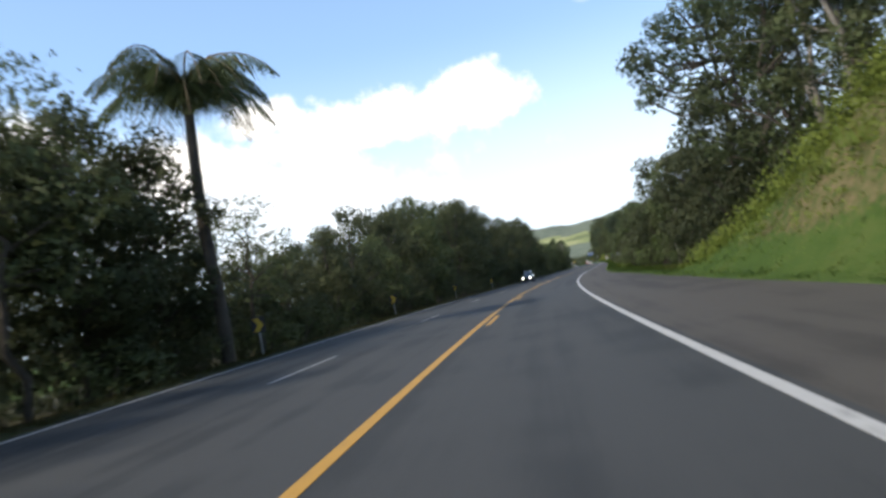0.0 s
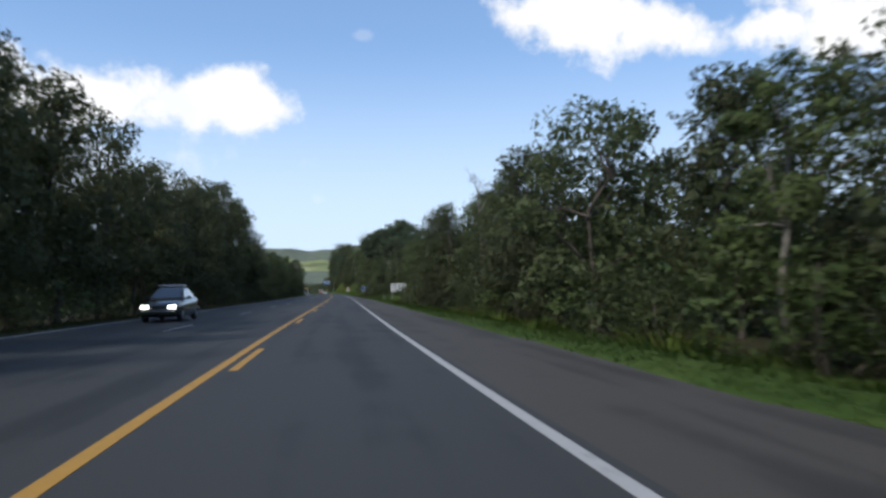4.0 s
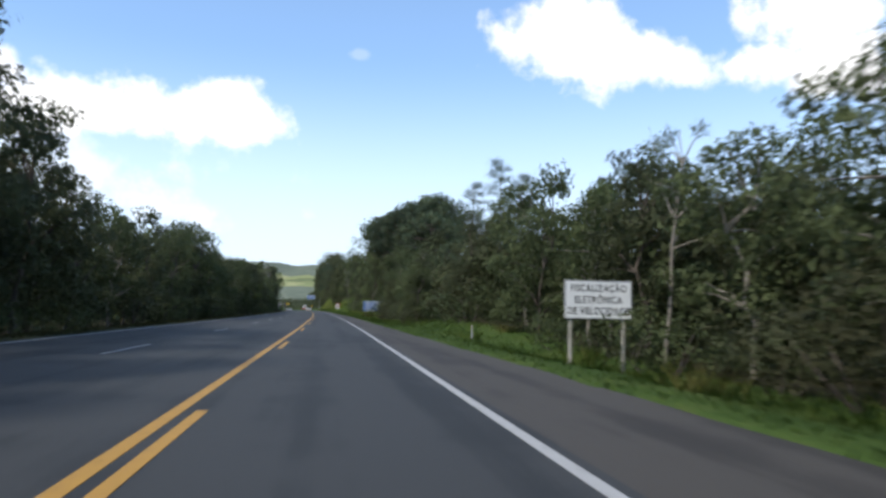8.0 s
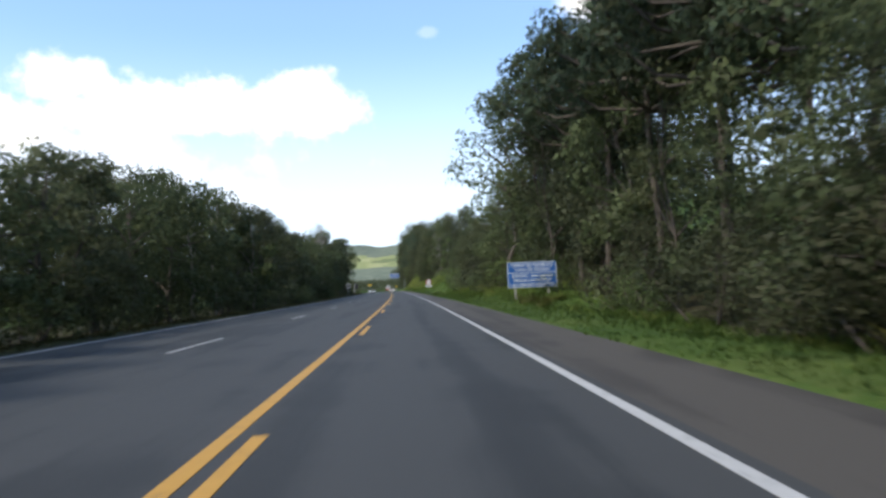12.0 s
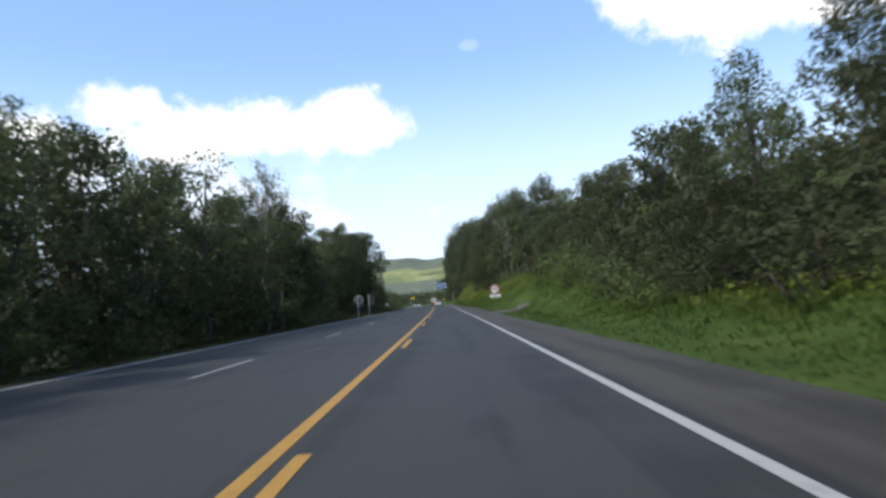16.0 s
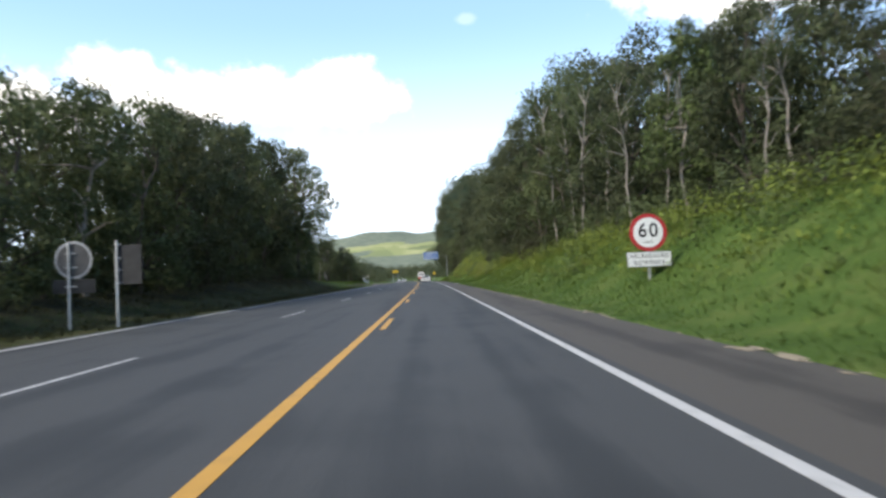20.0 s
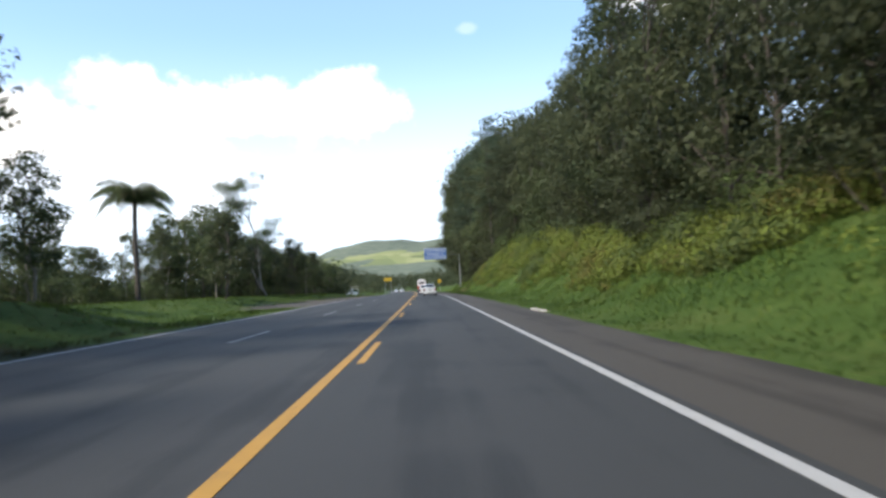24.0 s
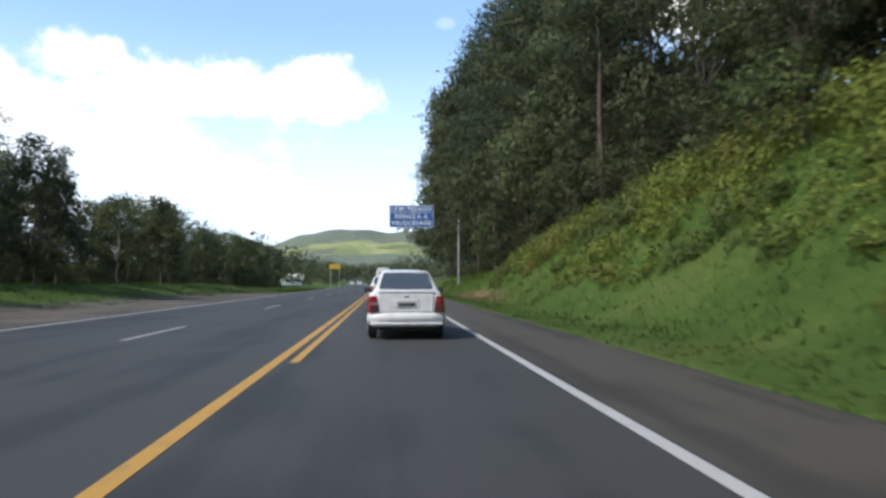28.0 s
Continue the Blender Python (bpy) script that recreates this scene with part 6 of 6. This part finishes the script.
def chevron_sign(s, lat, ref=None):
    loc, h = place(s, lat)
    if ref:
        return copy_thing(ref, Matrix.LocRotScale(Vector((loc.x, loc.y, -0.1)), Euler((0, 0, h + 0.25)), None))
    e = thing("chevron_sign", Vector((loc.x, loc.y, -0.1)), h + 0.25, "yellow and black curve chevron sign on a thin post", "chevron sign", "chevron signs")
    part("post", rod((0, 0.04, -0.3), (0, 0.04, 1.55), 0.03), M["steel"], e)
    part("sign_panel", box(0, 0, 1.25, 0.52, 0.02, 0.62, 0.006), M["sign_black"], e)
    bm = bmesh.new()
    pts = [(-0.2, 0.26), (0.02, 0.26), (0.2, 0.0), (0.02, -0.26), (-0.2, -0.26), (-0.02, 0.0)]
    lo = [bm.verts.new((x, -0.012, 1.25 + z)) for x, z in pts]
    hi = [bm.verts.new((x, -0.018, 1.25 + z)) for x, z in pts]
    for a, b, c, d in ((0, 1, 2, 5), (5, 2, 3, 4)):
        bm.faces.new([hi[a], hi[b], hi[c], hi[d]])
    for i in range(6):
        j = (i + 1) % 6
        bm.faces.new([lo[i], lo[j], hi[j], hi[i]])
    part("chevron", bm, M["sign_yellow"], e)
    return e


def marker_post(s, lat):
    loc, h = place(s, lat)
    e = thing("marker_post", loc, h, "short white marker post in the verge grass", "marker post")
    part("post", box(0, 0, 0.28, 0.045, 0.04, 0.78, 0.012), M["post_pale"], e)
    part("reflector", box(0, -0.022, 0.58, 0.034, 0.006, 0.05), M["sign_red"], e)


white_speed_camera_sign()
blue_toll_sign()
speed_limit_sign()
sign_seen_from_behind()
overhead_toll_sign()
chev = chevron_sign(25.5, -9.2)
for s in (46.5, 69.0, 92.0):
    chevron_sign(s, -9.1, chev)
marker_post(171.3, 7.9)


def far_toll_signs():
    loc, h = place(622, -7.9, 0.0)
    e = thing("warning_sign", loc, h, "large yellow warning board on two posts far ahead", "road sign", "road signs")
    part("sign_panel", box(0, 0, 4.3, 2.3, 0.05, 1.0, 0.01), M["sign_yellow"], e)
    for x in (-0.9, 0.9):
        part("post", box(x, 0.08, 1.9, 0.10, 0.10, 4.2, 0.01), M["steel"], e)
    loc, h = place(612, 7.4, 0.0)
    e = thing("warning_sign", loc, h, "yellow-green diamond warning sign on a post far ahead", "road sign", "road signs")
    bm = box(0, 0, 0, 1.0, 0.03, 1.0, 0.01)
    bmesh.ops.transform(bm, verts=bm.verts, matrix=Matrix.Translation((0, 0, 2.9)) @ Matrix.Rotation(math.pi / 4, 4, "Y"))
    part("sign_panel", bm, M["sign_yellow"], e)
    part("post", box(0, 0.05, 1.3, 0.09, 0.07, 2.8, 0.01), M["steel"], e)


far_toll_signs()


def farm_house():
    """A small white house with a tiled roof, far ahead beside the road."""
    loc, h = place(712.0, -25.5)
    e = thing("farm_house", loc, h + 0.3, "small white house with a pale roof far ahead", "house")
    part("wall", box(0, 0, 1.3, 6.4, 4.6, 2.6, 0.02), M["sign_white"], e)
    bm = bmesh.new()
    pts = [(-3.6, -2.8, 2.55), (3.6, -2.8, 2.55), (3.6, 2.8, 2.55), (-3.6, 2.8, 2.55), (-3.6, 0, 3.9), (3.6, 0, 3.9)]
    v = [bm.verts.new(q) for q in pts]
    for f in ((0, 1, 5, 4), (2, 3, 4, 5), (1, 2, 5), (3, 0, 4), (3, 2, 1, 0)):
        bm.faces.new([v[k] for k in f])
    part("roof", bm, M["concrete"], e)
    for x in (-2.0, 1.9):
        w = part("window", box(x, -2.31, 1.5, 1.1, 0.06, 1.0, 0.01), M["sign_back"], e)
        part("pane", box(x, -2.345, 1.5, 0.95, 0.01, 0.85), M["glass"], w)
    part("door", box(0.0, -2.31, 1.0, 0.9, 0.06, 2.0, 0.01), M["post_wood"], e)


farm_house()


# ---- vehicles ----
def loft(rings, bm=None):
    """A closed skin over rings of equal length, capped at both ends."""
    bm = bm or bmesh.new()
    vs = [[bm.verts.new(q) for q in r] for r in rings]
    n = len(vs[0])
    for a, b in zip(vs, vs[1:]):
        for k in range(n):
            bm.faces.new([a[k], a[(k + 1) % n], b[(k + 1) % n], b[k]])
    bm.faces.new(vs[0][::-1])
    bm.faces.new(vs[-1])
    bmesh.ops.recalc_face_normals(bm, faces=bm.faces)
    return bm


def body_ring(y, half, z0, z1, tuck=0.9):
    """A rounded cross-section of a car body at y, from sill z0 to shoulder z1."""
    m = (z0 + z1) / 2
    right = [(half * 0.86, z0), (half * 0.97, z0 + 0.07), (half, m - 0.05), (half * 0.99, m + 0.08), (half * 0.94, z1 - 0.06), (half * tuck, z1)]
    return [(x, y, z) for x, z in right] + [(-x, y, z) for x, z in right[::-1]]


def pane(name, pts, material, parent, out=0.006):
    """A thin panel through four corners, pushed a little outwards."""
    a, b, c, d = (Vector(q) for q in pts)
    n = (b - a).cross(d - a).normalized()
    bm = bmesh.new()
    lo = [bm.verts.new(q) for q in (a, b, c, d)]
    hi = [bm.verts.new(q + n * out) for q in (a, b, c, d)]
    bm.faces.new(hi)
    for i in range(4):
        bm.faces.new([lo[i], lo[(i + 1) % 4], hi[(i + 1) % 4], hi[i]])
    return part(name, bm, material, parent)


def wheel(parent, x, y, r=0.29, w=0.18):
    side = 1 if x > 0 else -1
    bm = bmesh.new()
    bmesh.ops.create_cone(bm, cap_ends=True, segments=28, radius1=r, radius2=r, depth=w, matrix=Matrix.Translation((x, y, r)) @ Matrix.Rotation(math.pi / 2, 4, "Y"))
    bmesh.ops.bevel(bm, geom=[e for e in bm.edges if abs(e.verts[0].co.x - e.verts[1].co.x) < 1e-4], offset=0.03, segments=2, affect="EDGES")
    t = part("wheel", bm, M["tyre"], parent, smooth_faces=False)
    bm = bmesh.new()
    bmesh.ops.create_cone(bm, cap_ends=True, segments=20, radius1=r * 0.62, radius2=r * 0.52, depth=0.03, matrix=Matrix.Translation((x + side * (w / 2 + 0.006), y, r)) @ Matrix.Rotation(side * math.pi / 2, 4, "Y"))
    part("rim", bm, M["rim"], t)


def panel(name, pts, material, parent, out=0.006):
    """A thin panel of any outline, pushed a little outwards."""
    pts = [Vector(q) for q in pts]
    n = (pts[1] - pts[0]).cross(pts[-1] - pts[0]).normalized()
    bm = bmesh.new()
    lo, hi = [bm.verts.new(q) for q in pts], [bm.verts.new(q + n * out) for q in pts]
    bm.faces.new(hi)
    for i in range(len(pts)):
        k = (i + 1) % len(pts)
        bm.faces.new([lo[i], lo[k], hi[k], hi[i]])
    return part(name, bm, material, parent)


def car(name, label, loc, turn, paint, hatch=False, head=False):
    """A small family car, its tail at y = 0 and its nose at y = L."""
    e = thing(name, loc, turn, label, "car", "vehicles on the road")
    L, W = (3.7, 0.80) if hatch else (4.1, 0.80)
    st = [(0.0, 0.90, 0.36, 0.95), (0.04, 0.955, 0.30, 1.005), (0.30, 0.99, 0.24, 1.02), (0.7, 1.0, 0.22, 1.01), (1.3, 1.0, 0.2, 0.97), (2.4, 1.0, 0.2, 0.94), (L - 1.1, 1.0, 0.2, 0.90), (L - 0.35, 0.96, 0.24, 0.80), (L - 0.08, 0.88, 0.30, 0.70), (L, 0.80, 0.36, 0.62)]
    bm = loft([body_ring(y, W * k, a, b, 0.82) for y, k, a, b in st])
    bmesh.ops.bevel(bm, geom=[q for q in bm.edges if q.calc_face_angle(0) > 0.5], offset=0.03, segments=2, affect="EDGES")
    part("body", bm, paint, e, smooth_faces=True)
    y0, y1, y2, y3 = (0.10, 0.42, 2.2, 2.8) if hatch else (0.40, 0.90, 2.2, 2.92)
    zb, zt = 0.985, 1.385
    hb, ht = 0.665, 0.525
    # greenhouse: raked screens, curved roof, sides leaning in
    cab = []
    for y, half, z in ((y0, hb, zb + 0.01), (y1, ht, zt), (y1 + 0.12, ht, zt + 0.035), (y1 + 0.5, ht + 0.01, zt + 0.055), (y2 - 0.35, ht + 0.01, zt + 0.045), (y2, ht, zt - 0.005), (y3, hb, zb - 0.03)):
        low = 0.90
        k = (z - zb) / (zt - zb)
        cab.append([(0.70, y, low), (0.70 + (half - 0.70) * 0.12, y, min(z, zb) - 0.01), (half + 0.02 * k, y, z - 0.05 * k), (half - 0.05, y, z - 0.004), (half * 0.5, y, z + 0.012 * k), (-half * 0.5, y, z + 0.012 * k),
                    (-half + 0.05, y, z - 0.004), (-half - 0.02 * k, y, z - 0.05 * k), (-0.70 - (half - 0.70) * 0.12, y, min(z, zb) - 0.01), (-0.70, y, low)])
    bm = loft(cab)
    bmesh.ops.bevel(bm, geom=[q for q in bm.edges if q.calc_face_angle(0) > 0.35], offset=0.018, segments=2, affect="EDGES")
    part("cabin", bm, paint, e, smooth_faces=True)

    def at(u, v, lo, hi):
        a, b = Vector(lo[0]).lerp(Vector(lo[1]), u), Vector(hi[0]).lerp(Vector(hi[1]), u)
        return a.lerp(b, v)

    rear_lo, rear_hi = ((-hb, y0, zb + 0.022), (hb, y0, zb + 0.022)), ((-ht, y1, zt + 0.012), (ht, y1, zt + 0.012))
    front_lo, front_hi = ((hb, y3, zb - 0.015), (-hb, y3, zb - 0.015)), ((ht, y2, zt + 0.008), (-ht, y2, zt + 0.008))
    outline = ((0.10, 0.10), (0.5, 0.085), (0.90, 0.10), (0.925, 0.16), (0.935, 0.86), (0.90, 0.93), (0.5, 0.95), (0.10, 0.93), (0.065, 0.86), (0.075, 0.16))
    panel("rear_window_seal", [at(0.5 + (u - 0.5) * 1.03, 0.5 + (v - 0.5) * 1.05, rear_lo, rear_hi) for u, v in outline], M["trim"], e, 0.004)
    panel("rear_window", [at(u, v, rear_lo, rear_hi) for u, v in outline], M["glass"], e, 0.009)
    panel("windscreen", [at(u, v, front_lo, front_hi) for u, v in ((0.05, 0.06), (0.95, 0.06), (0.94, 0.92), (0.06, 0.92))], M["glass"], e, 0.008)
    for sg in (1, -1):
        lo = ((sg * 0.692, y0 + 0.12, zb), (sg * 0.692, y3 - 0.12, zb - 0.02))
        hi = ((sg * (ht + 0.03), y1 + 0.03, zt - 0.05), (sg * (ht + 0.03), y2 - 0.03, zt - 0.05))
        if sg < 0:
            lo, hi = lo[::-1], hi[::-1]
        for u0, u1 in ((0.10, 0.47), (0.51, 0.92)):
            if sg < 0:
                u0, u1 = 1 - u1, 1 - u0
            panel("side_window", [at(u, v, lo, hi) for u, v in ((u0, 0.06), (u1, 0.06), (u1, 0.94), (u0, 0.94))], M["glass"], e, 0.012)
        part("mirror", box(sg * (W + 0.06), y3 - 0.42, 1.0, 0.17, 0.09, 0.12, 0.025), M["trim"], e)
        for y in (0.68, L - 0.78):
            wheel(e, sg * (W - 0.10), y)
        part("sill", box(sg * (W - 0.03), L / 2, 0.27, 0.05, 1.9, 0.06, 0.015), M["trim"], e)
    # tail
    rings = []
    for z, half, back in ((0.295, 0.93, 0.06), (0.33, 0.985, -0.03), (0.40, 1.01, -0.085), (0.47, 1.015, -0.095), (0.525, 1.0, -0.075), (0.555, 0.97, -0.03)):
        arc = [(W * half * q, back + 0.16 * abs(q) ** 5) for q in (-1, -0.9, -0.7, -0.4, 0, 0.4, 0.7, 0.9, 1)]
        rings.append([(x, y, z) for x, y in arc] + [(W * half * 0.98, 0.42, z), (-W * half * 0.98, 0.42, z)])
    part("rear_bumper", loft(rings), paint, e, smooth_faces=True)
    part("bumper_lip", box(0, 0.02, 0.335, W * 1.86, 0.20, 0.07, 0.03), paint, e)
    part("underbody", box(0, L / 2, 0.28, W * 1.5, L - 0.5, 0.16, 0.03), M["trim"], e)
    boot = part("boot_lid", box(0, 0.0, 0.765, 1.10, 0.03, 0.37, 0.012), paint, e)
    part("boot_edge", box(0, 0.03, 0.985, 1.16, 0.10, 0.035, 0.015), paint, e)
    part("plate_surround", box(0, -0.014, 0.745, 0.56, 0.02, 0.19, 0.01), paint, boot)
    plate = part("number_plate", box(0, -0.028, 0.73, 0.40, 0.02, 0.125, 0.006), M["plate"], e, "grey number plate")
    part("plate_bar", box(0, -0.040, 0.725, 0.33, 0.004, 0.06), M["trim"], plate)
    part("badge", box(0, -0.02, 0.885, 0.10, 0.014, 0.04, 0.006), M["chrome"], boot)
    part("boot_lock", box(0.24, -0.018, 0.80, 0.025, 0.014, 0.035, 0.005), M["trim"], boot)
    for sg in (1, -1):
        bm = loft([[(sg * (W - dx), y, z) for dx, y in ((0.235 - 0.035 * k, 0.06), (0.225 - 0.035 * k, -0.018), (0.10, -0.024), (0.022 + 0.028 * k, 0.012), (-0.004 + 0.034 * k, 0.13), (0.05, 0.16))] for z, k in ((0.565, 0.0), (0.60, 0.0), (0.74, 0.25), (0.86, 0.8), (0.895, 1.3))])
        lamp = part("tail_lamp", bm, M["tail_red"], e, "dark red tail lamp")
        part("smoked_lens", box(sg * (W - 0.145), -0.030, 0.635, 0.17, 0.008, 0.11, 0.003), M["lamp_dark"], lamp)
        part("reverse_lens", box(sg * (W - 0.145), -0.030, 0.745, 0.16, 0.006, 0.035), M["chrome" if sg < 0 else "lamp_dark"], lamp)
        part("headlamp", box(sg * (W * 0.66), L - 0.04, 0.63, 0.30, 0.16, 0.13, 0.03), M["headlight" if head else "chrome"], e)
    part("front_bumper", box(0, L - 0.03, 0.40, W * 1.72, 0.24, 0.20, 0.06), paint, e)
    part("grille", box(0, L + 0.015, 0.63, 0.55, 0.02, 0.10, 0.01), M["trim"], e)
    return e


def flatbed_truck(loc, turn):
    e = thing("truck", loc, turn, "red lorry with a white box behind the cab", "truck", "vehicles on the road")
    part("chassis", box(0, 3.2, 0.75, 0.9, 6.2, 0.22, 0.03), M["trim"], e)
    part("flatbed", box(0, 2.0, 1.05, 2.3, 4.0, 0.35, 0.03), M["truck_red"], e)
    part("tailboard", box(0, 0.02, 1.25, 2.3, 0.06, 0.6, 0.01), M["truck_red"], e)
    for sg in (1, -1):
        part("side_board", box(sg * 1.14, 2.0, 1.35, 0.05, 4.0, 0.4, 0.01), M["truck_red"], e)
        part("tail_lamp", box(sg * 0.95, -0.02, 0.85, 0.26, 0.06, 0.14, 0.01), M["tail_red"], e)
        part("mud_flap", box(sg * 0.85, 0.7, 0.45, 0.45, 0.03, 0.5), M["trim"], e)
        wheel(e, sg * 0.92, 1.3, 0.48, 0.36)
        wheel(e, sg * 0.95, 5.5, 0.48, 0.28)
    part("cab", box(0, 5.4, 1.9, 2.1, 1.9, 1.9, 0.16), M["car_white"], e)
    part("rear_window", box(0, 4.44, 2.35, 1.3, 0.02, 0.45, 0.005), M["glass"], e)
    part("windscreen", box(0, 6.36, 2.25, 1.8, 0.02, 0.75, 0.005), M["glass"], e)
    part("roof_deflector", box(0, 5.2, 2.98, 1.7, 1.2, 0.4, 0.15), M["car_white"], e)


loc, h = place(489.9, 1.96, 0.005)
sedan = car("sedan_car", "white compact saloon car with red tail lamps in the lane", loc, h, M["car_white"])
sedan.scale = (0.955, 0.955, 0.955)
loc, h = place(514.0, 1.5, 0.005)
car("hatchback_car", "white hatchback car driving ahead in the lane", loc, h, M["car_white"], hatch=True)
loc, h = place(574.0, 1.6, 0.005)
flatbed_truck(loc, h)
loc, h = place(105.0, -5.45, 0.005)
patrol = car("patrol_car", "dark oncoming saloon car with lit headlamps and roof light bar", loc, h + math.pi, M["car_dark"], head=True)
part("light_bar", box(0, 1.75, 1.50, 1.15, 0.28, 0.09, 0.03), M["chrome"], patrol)
for s, lat, turn in ((700, -3.2, math.pi), (716, -5.6, math.pi), (733, -3.0, math.pi)):
    loc, h = place(s, lat, 0.005)
    car("hatchback_car", "white car far ahead on the road", loc, h + turn, M["car_white"], hatch=True)

landmark_trees()
grow_forest()
woodland_stuff()
grass_stuff()
